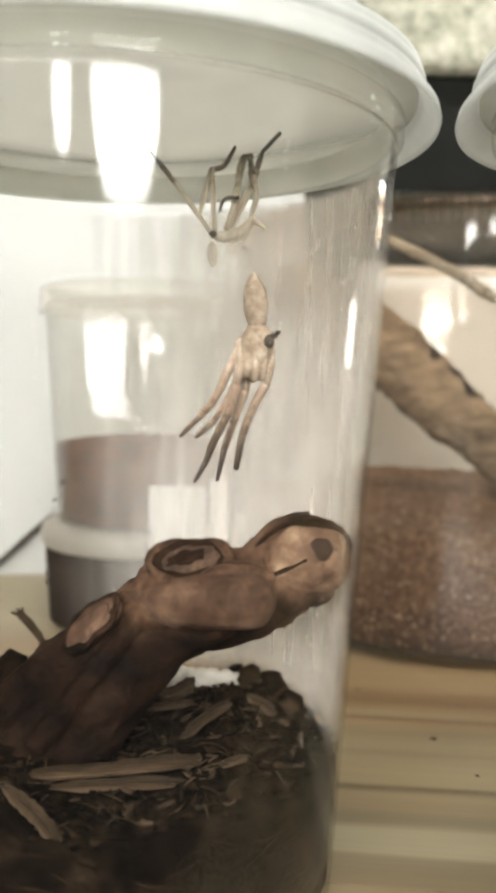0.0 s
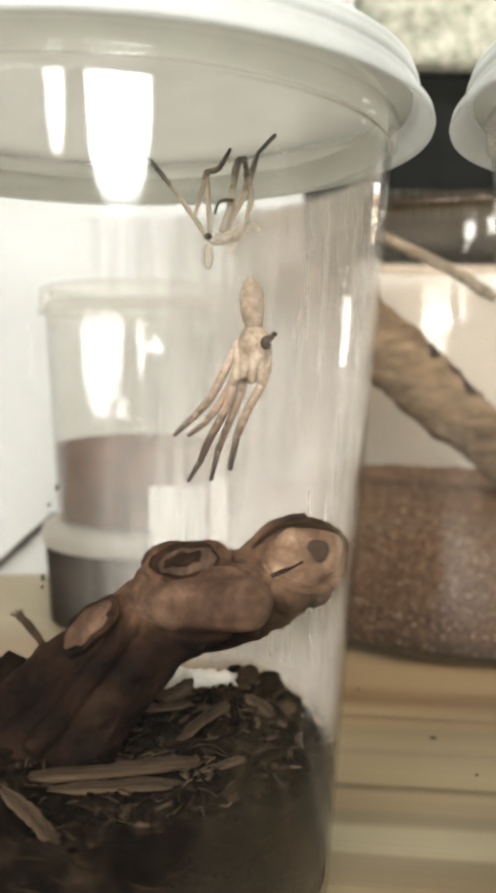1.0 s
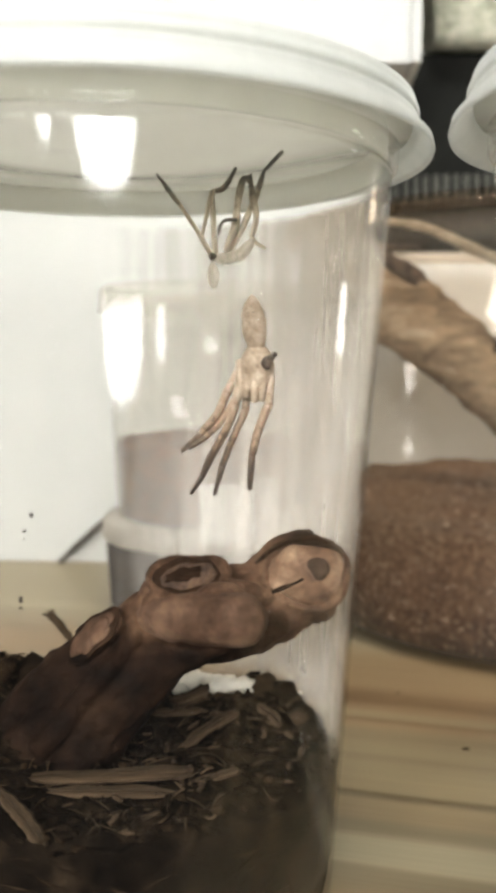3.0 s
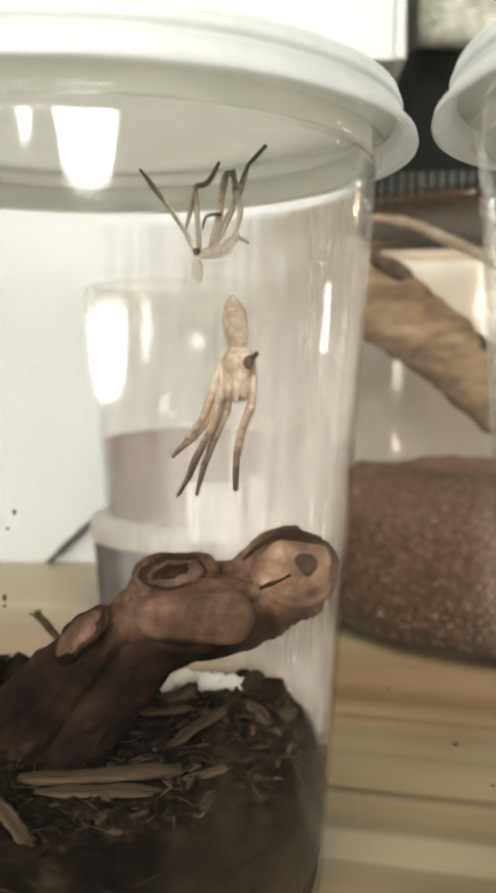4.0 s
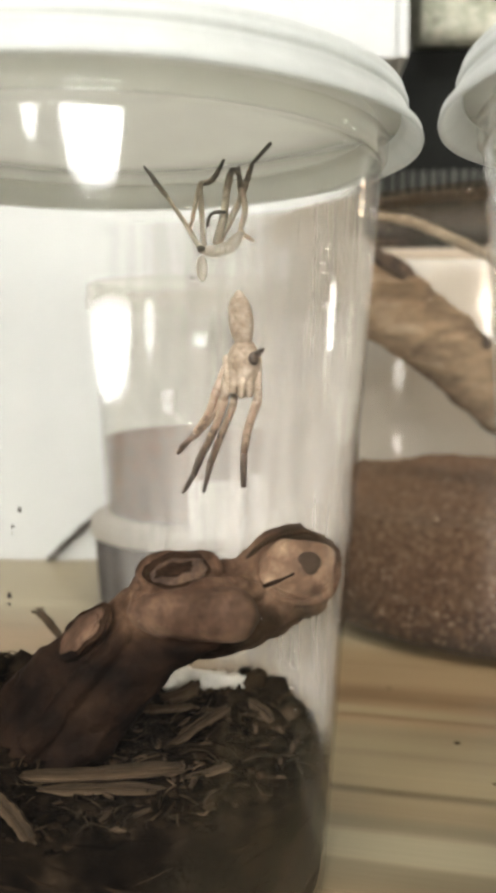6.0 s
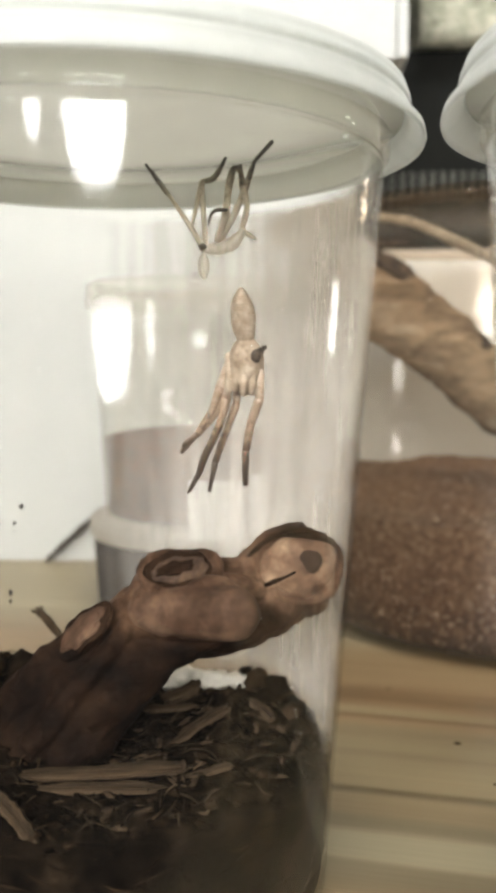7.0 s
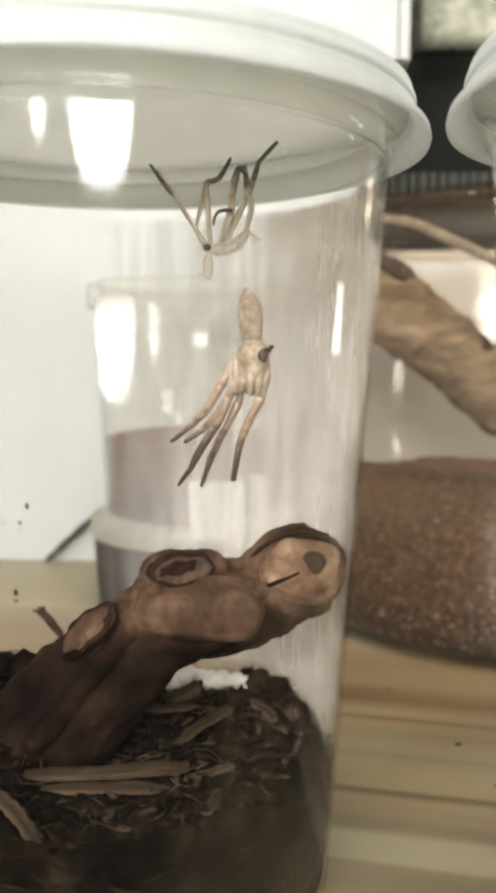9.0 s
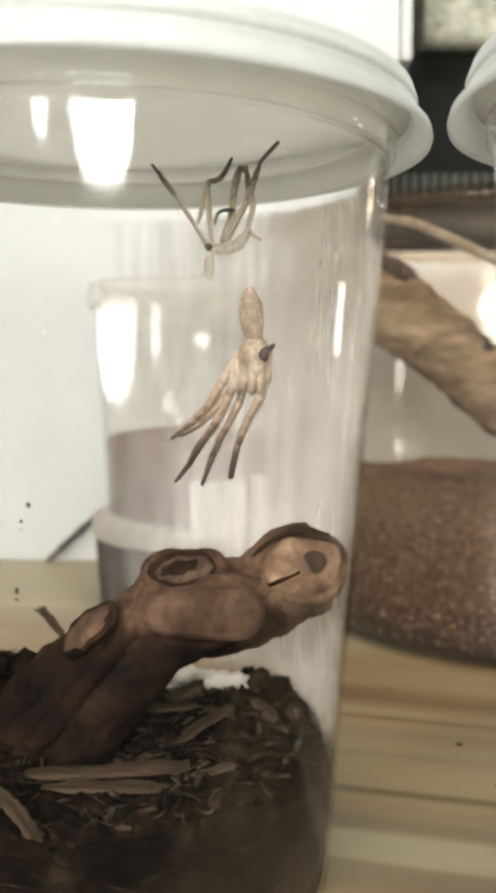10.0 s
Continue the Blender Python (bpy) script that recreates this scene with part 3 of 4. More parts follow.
def substrate():
    """Dark peat filling the bottom of the cup, with crumbs and fibres on top."""
    steps, rings = 150, 42
    bm = bmesh.new()
    grid = []
    for k in range(rings + 1):
        row = []
        for i in range(steps):
            w = 2 * math.pi * i / steps
            f = k / rings
            x, y = math.cos(w), math.sin(w)
            z = soil_height(x * f * 0.047, y * f * 0.047)
            r = (wall_r(z) - 0.0011) * f
            row.append(bm.verts.new((x * r, y * r, z)))
        grid.append(row)
    for a, b in zip(grid[1:], grid[2:]):
        for i in range(steps):
            j = (i + 1) % steps
            bm.faces.new((a[i], b[i], b[j], a[j]))
    mid = bm.verts.new((0, 0, soil_height(0, 0)))
    for i in range(steps):
        bm.faces.new((mid, grid[1][i], grid[1][(i + 1) % steps]))
    last = grid[-1]
    for k in range(1, 9):
        row = []
        for i in range(steps):
            v = last[i]
            w = 2 * math.pi * i / steps
            z = TABLE_Z + 0.0036 + (grid[-1][i].co.z - TABLE_Z - 0.0036) * (1 - k / 8)
            r = wall_r(z) - 0.0011 - 0.0004 * abs(noise.noise(Vector((math.cos(w) * 20, math.sin(w) * 20, z * 500))))
            row.append(bm.verts.new((r * math.cos(w), r * math.sin(w), z)))
        for i in range(steps):
            j = (i + 1) % steps
            bm.faces.new((last[i], row[i], row[j], last[j]))
        last = row
    bm.faces.new(list(reversed(last)))
    bmesh.ops.recalc_face_normals(bm, faces=bm.faces)
    peat = part("peat", bm, SOIL)
    tagged(peat, "dark moist peat filling the bottom of the cup", "soil", kind="stuff")
    rng = random.Random(5)
    bm = bmesh.new()
    for n in range(950):
        w, f = rng.uniform(0, 2 * math.pi), math.sqrt(rng.random())
        x, y = 0.0455 * f * math.cos(w), 0.0455 * f * math.sin(w)
        z = soil_height(x, y)
        s = rng.choice((0.0003, 0.0005, 0.0006, 0.0008, 0.0011))
        if math.hypot(x, y) + s * 1.3 > wall_r(z) - 0.0012:
            continue
        lump(bm, (x, y, z + s * 0.2), s, 0.9, seed=n * 1.3, stretch=(rng.uniform(0.8, 1.9), rng.uniform(0.7, 1.3), 0.7), level=1)
    for n in range(700):
        w, z = rng.uniform(math.pi * 1.05, math.pi * 2.05), rng.uniform(TABLE_Z + 0.004, 0.0132)
        s = rng.choice((0.0003, 0.0005, 0.0007, 0.0011))
        r = wall_r(z) - 0.0012 - s * 0.55
        lump(bm, (r * math.cos(w), r * math.sin(w), z), s, 0.6, seed=n * 1.7, stretch=(0.7, 0.7, 0.7), level=1)
    for x, y, s in ((0.039, 0.013, 0.0027), (0.035, 0.019, 0.0031), (0.030, 0.023, 0.0033), (0.0408, 0.005, 0.0023), (0.026, 0.029, 0.0029), (-0.025, 0.011, 0.0038), (-0.031, 0.005, 0.0036), (0.0375, 0.018, 0.0025), (0.0385, 0.010, 0.0023)):
        lump(bm, (x, y, soil_height(x, y) + s * 0.45), s, 0.7, seed=x * 900, level=2)
    bits = bmesh.new()
    for n in range(110):
        w, f = rng.uniform(0, 2 * math.pi), math.sqrt(rng.random())
        x, y = 0.042 * f * math.cos(w), 0.042 * f * math.sin(w)
        k = rng.uniform(0.5, 1.5)
        got = len(bits.verts)
        lump(bits, (0, 0, 0), 1.0, 0.5, seed=n * 2.1, stretch=(0.0018 * k, 0.0007 * k, 0.0003 * k), level=1)
        bits.verts.ensure_lookup_table()
        m = Matrix.Translation((x, y, soil_height(x, y) + 0.0005)) @ Euler((rng.uniform(-0.5, 0.5), rng.uniform(-0.4, 0.4), rng.uniform(0, 6.28))).to_matrix().to_4x4()
        for v in bits.verts[got:]:
            v.co = m @ v.co
    tagged(part("bark_bits", bits, CHIP), "small brown bark bits mixed into the soil", "soil", kind="stuff")
    tagged(part("peat_crumbs", bm, CRUMB), "loose brown peat crumbs on the soil", "soil", kind="stuff")
    bm = bmesh.new()
    for n in range(650):
        w, f = rng.uniform(0, 2 * math.pi), math.sqrt(rng.random())
        x, y = 0.043 * f * math.cos(w), 0.043 * f * math.sin(w)
        a, ln = rng.uniform(0, math.pi), rng.uniform(0.0015, 0.007)
        dx, dy = math.cos(a) * ln, math.sin(a) * ln
        pts = []
        for u in (-0.5, 0.0, 0.5):
            px, py = x + dx * u, y + dy * u + rng.uniform(-0.0006, 0.0006)
            k = min(1.0, 0.0445 / max(math.hypot(px, py), 1e-6))
            px, py = px * k, py * k
            pts.append((px, py, soil_height(px, py) + 0.0003 + rng.uniform(0, 0.0009)))
        k = rng.choice((0.6, 0.8, 1.0, 1.6))
        tube(pts, [0.00010 * k, 0.00016 * k, 0.00008 * k], 5, into=bm, fine=2)
    tagged(part("soil_fibres", bm, FIBRE), "thin brown fibres strewn on the soil", "fibre", kind="stuff")
    bm = bmesh.new()
    for n in range(150):
        w, z = rng.uniform(math.pi * 1.05, math.pi * 2.1), rng.uniform(TABLE_Z + 0.004, 0.0145)
        a, ln = rng.gauss(0, 0.5), rng.uniform(0.001, 0.009)
        pts = []
        for u in (-0.5, 0.0, 0.5):
            zz = min(max(z + math.sin(a) * ln * u + rng.uniform(-0.0006, 0.0006), TABLE_Z + 0.004), 0.0138)
            ww = w + math.cos(a) * ln * u / 0.048
            r = wall_r(zz) - 0.0011
            pts.append((r * math.cos(ww), r * math.sin(ww), zz))
        tube(pts, [0.00008, rng.choice((0.0001, 0.00014, 0.0002, 0.0003)), 0.00008], 5, into=bm, fine=3)
    tagged(part("peat_fibres", bm, CRUMB), "dark peat fibres pressed against the cup wall", "fibre", kind="stuff")


def splinter(a, b, width, thick, seed, label, roll=0.0):
    """A split dry wood chip with frayed ends that lies on the soil."""
    a, b = Vector(a), Vector(b)
    d = b - a
    ln = d.length
    rng = random.Random(seed)
    bm = bmesh.new()
    n, m = 14, 6
    rows = []
    for i in range(n + 1):
        u = i / n
        w = width * (0.35 + 0.65 * min(1, 5 * u) * min(1, 4 * (1 - u) + 0.45)) * (1 + 0.15 * rng.uniform(-1, 1))
        off = 0.12 * width * math.sin(u * 5 + seed)
        ring = []
        for k in range(m):
            v = k / (m - 1) - 0.5
            fray = rng.uniform(-0.05, 0.05) * ln if i in (0, n) else 0.0
            ring.append((u * ln + fray, v * w + off, thick * (0.5 + 0.3 * math.sin(k * 2.1 + seed) + 0.12 * rng.uniform(-1, 1))))
        rows.append(ring)
    tops = [[bm.verts.new(p) for p in r] for r in rows]
    bots = [[bm.verts.new((p[0], p[1], -thick * 0.5)) for p in r] for r in rows]
    for i in range(n):
        for k in range(m - 1):
            bm.faces.new((tops[i][k], tops[i + 1][k], tops[i + 1][k + 1], tops[i][k + 1]))
            bm.faces.new((bots[i][k], bots[i][k + 1], bots[i + 1][k + 1], bots[i + 1][k]))
        for k in (0, m - 1):
            bm.faces.new((tops[i][k], bots[i][k], bots[i + 1][k], tops[i + 1][k]))
    for i in (0, n):
        for k in range(m - 1):
            bm.faces.new((tops[i][k], tops[i][k + 1], bots[i][k + 1], bots[i][k]))
    bmesh.ops.recalc_face_normals(bm, faces=bm.faces)
    ob = part("wood_chip", bm, CHIP, smooth=False)
    ob.matrix_basis = Matrix.Translation(a) @ d.to_track_quat("X", "Z").to_matrix().to_4x4() @ Matrix.Rotation(radians(roll), 4, "X")
    tagged(ob, label, "wood chip", "chips on the soil")


def chips():
    splinter((-0.0150, -0.0264, 0.0172), (0.0178, -0.0238, 0.0178), 0.0025, 0.0011, 3, "long split wood chip lying on the dark soil", 50)
    splinter((-0.0085, -0.0290, 0.0164), (0.0141, -0.0278, 0.0156), 0.0022, 0.0010, 4, "second half of the split wood chip beside the first", 52)
    splinter((0.0146, -0.0245, 0.0169), (0.0180, -0.0223, 0.0183), 0.0015, 0.0009, 8, "short splinter forking off the long chip's end", 30)
    splinter((0.0143, -0.0265, 0.0143), (0.0184, -0.0296, 0.0126), 0.0021, 0.0010, 9, "short brown chip at the end of the long one", 40)
    splinter((0.0139, -0.0100, 0.0164), (0.0241, 0.0040, 0.0176), 0.0022, 0.0012, 5, "narrow brown wood chip lying on the soil", 30)
    splinter((0.0043, 0.0060, 0.0160), (0.0160, 0.0080, 0.0163), 0.0017, 0.0010, 27, "dull brown wood chip half buried in soil", 30)
    splinter((-0.0150, -0.0380, 0.0215), (-0.0054, -0.0440, 0.0145), 0.0027, 0.0011, 11, "narrow brown chip pressed against the cup wall", 50)
    splinter((0.0292, 0.0120, 0.0160), (0.0344, 0.0040, 0.0150), 0.0022, 0.00118, 17, "small brown chip among the crumbs", 30)
    splinter((0.0081, 0.0140, 0.0148), (0.0166, 0.0167, 0.0176), 0.00321, 0.00128, 21, "small brown chip half buried in soil", 30)
    splinter((0.0175, -0.0235, 0.0155), (0.0269, -0.0211, 0.0170), 0.00139, 0.00075, 23, "thin dark splinter lying on the soil", 20)
    tw = part("twig", tube([(-0.0205, 0.0355, 0.0150), (-0.0223, 0.0360, 0.0213), (-0.0245, 0.0360, 0.0247), (-0.0267, 0.0360, 0.0275), (-0.0280, 0.0360, 0.0287)], [0.0009, 0.0010, 0.0010, 0.0012, 0.0010], 8, 0.25, fine=4), CHIP)
    for dx, dz, ln in ((-0.0010, 0.0002, 0.0016), (-0.0002, 0.0008, 0.0012), (0.0006, 0.0010, 0.0009)):
        part("frayed_end", tube([(-0.0276, 0.0360, 0.0284), (-0.0280 + dx, 0.0358, 0.0288 + dz), (-0.0284 + dx * 1.8, 0.0357, 0.0290 + dz * 1.8)], [0.0005, 0.0004, 0.0002], 6, 0.2, fine=3), CHIP, tw)
    tagged(tw, "short dry twig standing up from the soil", "twig")


def silk_lump():
    """Matted white silk that lies on the soil behind the wood."""
    bm = bmesh.new()
    for i, (x, y, z, a, b) in enumerate(((0.0085, 0.0240, 0.0150, 0.0030, 0.0024), (0.0125, 0.0245, 0.0158, 0.0042, 0.0030), (0.0180, 0.0250, 0.0152, 0.0045, 0.0027), (0.0235, 0.0255, 0.0146, 0.0040, 0.0024), (0.0290, 0.0260, 0.0138, 0.0040, 0.0021), (0.0335, 0.0255, 0.0130, 0.0030, 0.0020))):
        lump(bm, (x, y, z), 1.0, 0.5, seed=i * 2.7, stretch=(a, 0.0030, b), level=3)
    for n in range(14):
        x = 0.006 + 0.0022 * n
        tube([(x, 0.0225, 0.0145), (x + 0.002, 0.0222, 0.0176 - 0.0002 * n), (x + 0.0046, 0.0230, 0.0145)], [0.00012, 0.00016, 0.0001], 5, into=bm, fine=3)
    tagged(part("silk_lump", bm, WEB), "matted white silk on the soil behind the wood", "silk")


def driftwood():
    """A gnarled piece of vine wood with knots, its foot buried in the soil."""
    w = empty("vine_wood", (0, 0, 0))
    bm = bmesh.new()

    def limb(pts, rad, seed):
        tube(pts, rad, 20, 0.10, seed, into=bm, fine=5)

    limb([(-0.0242, -0.0140, 0.0012), (-0.0158, -0.0115, 0.0137), (-0.0057, -0.0080, 0.0266), (0.0026, -0.0055, 0.0365), (0.0110, -0.0035, 0.0422), (0.0173, -0.0029, 0.0429)], [0.01068, 0.01025, 0.00916, 0.00828, 0.00828, 0.00654], 1.0)
    limb([(0.0030, -0.0065, 0.0399), (0.0109, -0.0085, 0.0436), (0.0190, -0.0123, 0.0448), (0.0253, -0.0157, 0.0462), (0.0284, -0.0174, 0.0465)], [0.00567, 0.0062, 0.0056, 0.0046, 0.0034], 2.0)
    limb([(0.0110, -0.0035, 0.0378), (0.0236, -0.0038, 0.0385), (0.0314, -0.0007, 0.0422), (0.0375, -0.0001, 0.0470), (0.0424, 0.0005, 0.0498), (0.0447, 0.0010, 0.0506)], [0.0049, 0.00545, 0.00698, 0.00785, 0.00807, 0.00654], 3.0)
    limb([(0.0219, -0.0034, 0.0506), (0.0281, -0.0009, 0.0509), (0.0348, -0.0005, 0.0557), (0.0413, -0.0005, 0.0576)], [0.00327, 0.00327, 0.00414, 0.00392], 4.0)
    limb([(-0.0272, -0.0090, 0.0108), (-0.0189, -0.0080, 0.0225), (-0.0120, -0.0090, 0.0307), (-0.0062, -0.0090, 0.0353)], [0.00654, 0.006, 0.00545, 0.0048], 5.0)
    # strands of twisted grain and the callus rings
    limb([(-0.0137, -0.0190, 0.0188), (-0.0030, -0.0155, 0.0318), (0.0046, -0.0125, 0.0411), (0.0081, -0.0105, 0.0491)], [0.00283, 0.00262, 0.00218, 0.00174], 6.0)
    limb([(-0.0113, -0.0130, 0.0107), (-0.0018, -0.0105, 0.0243), (0.0074, -0.0090, 0.0342), (0.0166, -0.0103, 0.0389), (0.0238, -0.0136, 0.0424)], [0.00872, 0.00828, 0.00700, 0.0047, 0.0028], 7.0)
    limb([(0.0230, -0.0117, 0.0514), (0.0281, -0.0094, 0.0499), (0.0320, -0.0068, 0.0479)], [0.00174, 0.00218, 0.00174], 8.0)

    def callus(at, normal, rx, ry, spin, thick, seed):
        place = Matrix.Translation(at) @ Vector(normal).to_track_quat("Z", "Y").to_matrix().to_4x4() @ Matrix.Rotation(radians(spin), 4, "Z")
        pts = [place @ Vector((rx * math.cos(u) * (1 + 0.08 * math.sin(3 * u)), ry * math.sin(u) * (1 + 0.08 * math.sin(2 * u + seed)), 0.0004 * math.sin(2 * u))) for u in [2 * math.pi * i / 28 for i in range(29)]]
        tube(pts, [thick * (1 + 0.3 * math.sin(i * 0.7 + seed)) for i in range(29)], 10, 0.15, seed, into=bm)

    callus((0.0154, -0.0092, 0.0527), (-0.05, -0.80, 0.58), 0.0078, 0.0046, 6, 0.00115, 1.0)
    limb([(0.0065, -0.0070, 0.0474), (0.0144, -0.0050, 0.0491), (0.0225, -0.0066, 0.0495)], [0.00392, 0.00501, 0.00392], 9.0)
    callus((-0.0035, -0.0126, 0.0411), (-0.40, -0.80, 0.45), 0.00698, 0.00327, 50, 0.00076, 2.0)
    lump(bm, (-0.0032, -0.0105, 0.0388), 1.0, 0.1, seed=8.0, stretch=(0.00545, 0.00327, 0.0049), level=3)
    callus((0.0407, -0.0058, 0.0530), (-0.12, -0.92, 0.25), 0.00828, 0.00676, 20, 0.00109, 4.0)
    lump(bm, (0.0268, -0.0166, 0.0467), 1.0, 0.12, seed=6.0, stretch=(0.0046, 0.0040, 0.0044), level=4)
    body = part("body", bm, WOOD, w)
    rm = body.modifiers.new("union", "REMESH")
    rm.mode, rm.voxel_size, rm.use_smooth_shade = "VOXEL", 0.00035, True
    sm = body.modifiers.new("soften", "SMOOTH")
    sm.factor, sm.iterations = 0.5, 4
    for k, (size, amount) in enumerate(((0.006, 0.0011), (0.0016, 0.0006))):
        tx = bpy.data.textures.new("bark_relief", "CLOUDS")
        tx.noise_scale, tx.noise_depth = size, 4
        dp = body.modifiers.new("relief", "DISPLACE")
        dp.texture, dp.strength, dp.texture_coords = tx, amount, "LOCAL"

    def hollow(name, at, normal, rx, ry, spin, deep, material, label="", rough=0.2):
        b = bmesh.new()
        lump(b, (0, 0, 0), 1.0, rough, seed=at[0] * 300, stretch=(rx, ry, deep * 0.8), level=4)
        ob = part(name, b, material, w, label)
        ob.matrix_basis = Matrix.Translation(at) @ Vector(normal).to_track_quat("Z", "Y").to_matrix().to_4x4() @ Matrix.Rotation(radians(spin), 4, "Z")

    hollow("knot", (0.0155, -0.0101, 0.0534), (-0.05, -0.80, 0.58), 0.0070, 0.0040, 6, 0.0010, HOLLOW)
    hollow("heart", (0.0160, -0.0106, 0.0536), (-0.05, -0.80, 0.58), 0.0056, 0.0028, 8, 0.0010, KNOB, "light brown heart of the knot")
    hollow("hollow", (0.0152, -0.0114, 0.0541), (-0.05, -0.80, 0.58), 0.0034, 0.0013, 12, 0.0006, HOLLOW, "dark hollow in the knot", 0.6)
    hollow("knot", (-0.0035, -0.0134, 0.0416), (-0.40, -0.80, 0.45), 0.0073, 0.0035, 50, 0.0010, HOLLOW)
    hollow("heart", (-0.0038, -0.0138, 0.0418), (-0.40, -0.80, 0.45), 0.0061, 0.0026, 50, 0.0011, KNOB_SKIN, "leaf-shaped brown heart of the knot")
    # the smooth rounded knob
    b = bmesh.new()
    tube([(0.0073, -0.0095, 0.0448), (0.0131, -0.0120, 0.0452), (0.0198, -0.0146, 0.0459), (0.0259, -0.0170, 0.0465)], [0.0042, 0.0050, 0.0054, 0.0053], 28, 0.05, 6.5, into=b, fine=8)
    lump(b, (0.0266, -0.0174, 0.0467), 1.0, 0.08, seed=6.0, stretch=(0.0060, 0.0052, 0.0055), level=4)
    lump(b, (0.0228, -0.0122, 0.0494), 1.0, 0.08, seed=9.0, stretch=(0.0056, 0.0040, 0.0036), level=3)
    knob = part("knob", b, KNOB_SKIN, w, "smooth rounded brown knob")
    rm = knob.modifiers.new("union", "REMESH")
    rm.mode, rm.voxel_size, rm.use_smooth_shade = "VOXEL", 0.0003, True
    sm = knob.modifiers.new("soften", "SMOOTH")
    sm.factor, sm.iterations = 0.5, 14
    # the pale sawn head with its pith hole
    b = bmesh.new()
    lump(b, (0.0405, -0.0052, 0.0528), 1.0, 0.14, seed=4.4, stretch=(0.00828, 0.00403, 0.00665), level=4)
    part("sawn_head", b, CUT, w, "pale sawn end with a dark hole")
    part("head_rim", tube([(0.0295, -0.0030, 0.0544), (0.0326, -0.0041, 0.0576), (0.0370, -0.0052, 0.0600), (0.0422, -0.0055, 0.0607), (0.0463, -0.0049, 0.0582), (0.0476, -0.0043, 0.0555)], [0.00034, 0.00054, 0.00061, 0.00047, 0.00040, 0.00020], 10, 0.35, fine=5), HOLLOW, w, "dark bark rim over the sawn end")
    b = bmesh.new()
    lump(b, (0.0422, -0.0081, 0.0547), 1.0, 0.12, seed=2.2, stretch=(0.00273, 0.0012, 0.00262), level=3)
    part("pith_hole", b, PITH, w)
    part("crack", tube([(0.0310, -0.0062, 0.0483), (0.0350, -0.0080, 0.0505), (0.0394, -0.0092, 0.0529)], [0.00033, 0.00055, 0.00033], 8, fine=4), HOLLOW, w)
    tagged(w, "gnarled brown vine wood with knots, half buried in soil", "driftwood")


# ---- the animal and its shed skin ----
def leg(name, points, radii, parent, hip, materials, cut):
    """A jointed leg in its own space at the hip: pale thigh, tan shin and a dark foot."""
    ob = empty(name)
    ob.parent = parent
    ob.location = hip
    pts = [Vector(p) - Vector(hip) for p in points]
    for seg, (i, j), m in zip(("femur", "tibia", "tarsus"), cut, materials):
        part(seg, tube(pts[i:j + 1], [q * 0.84 for q in radii[i:j + 1]], 9, 0.2, seed=i * 3.3, fine=3), m, ob)
    return ob


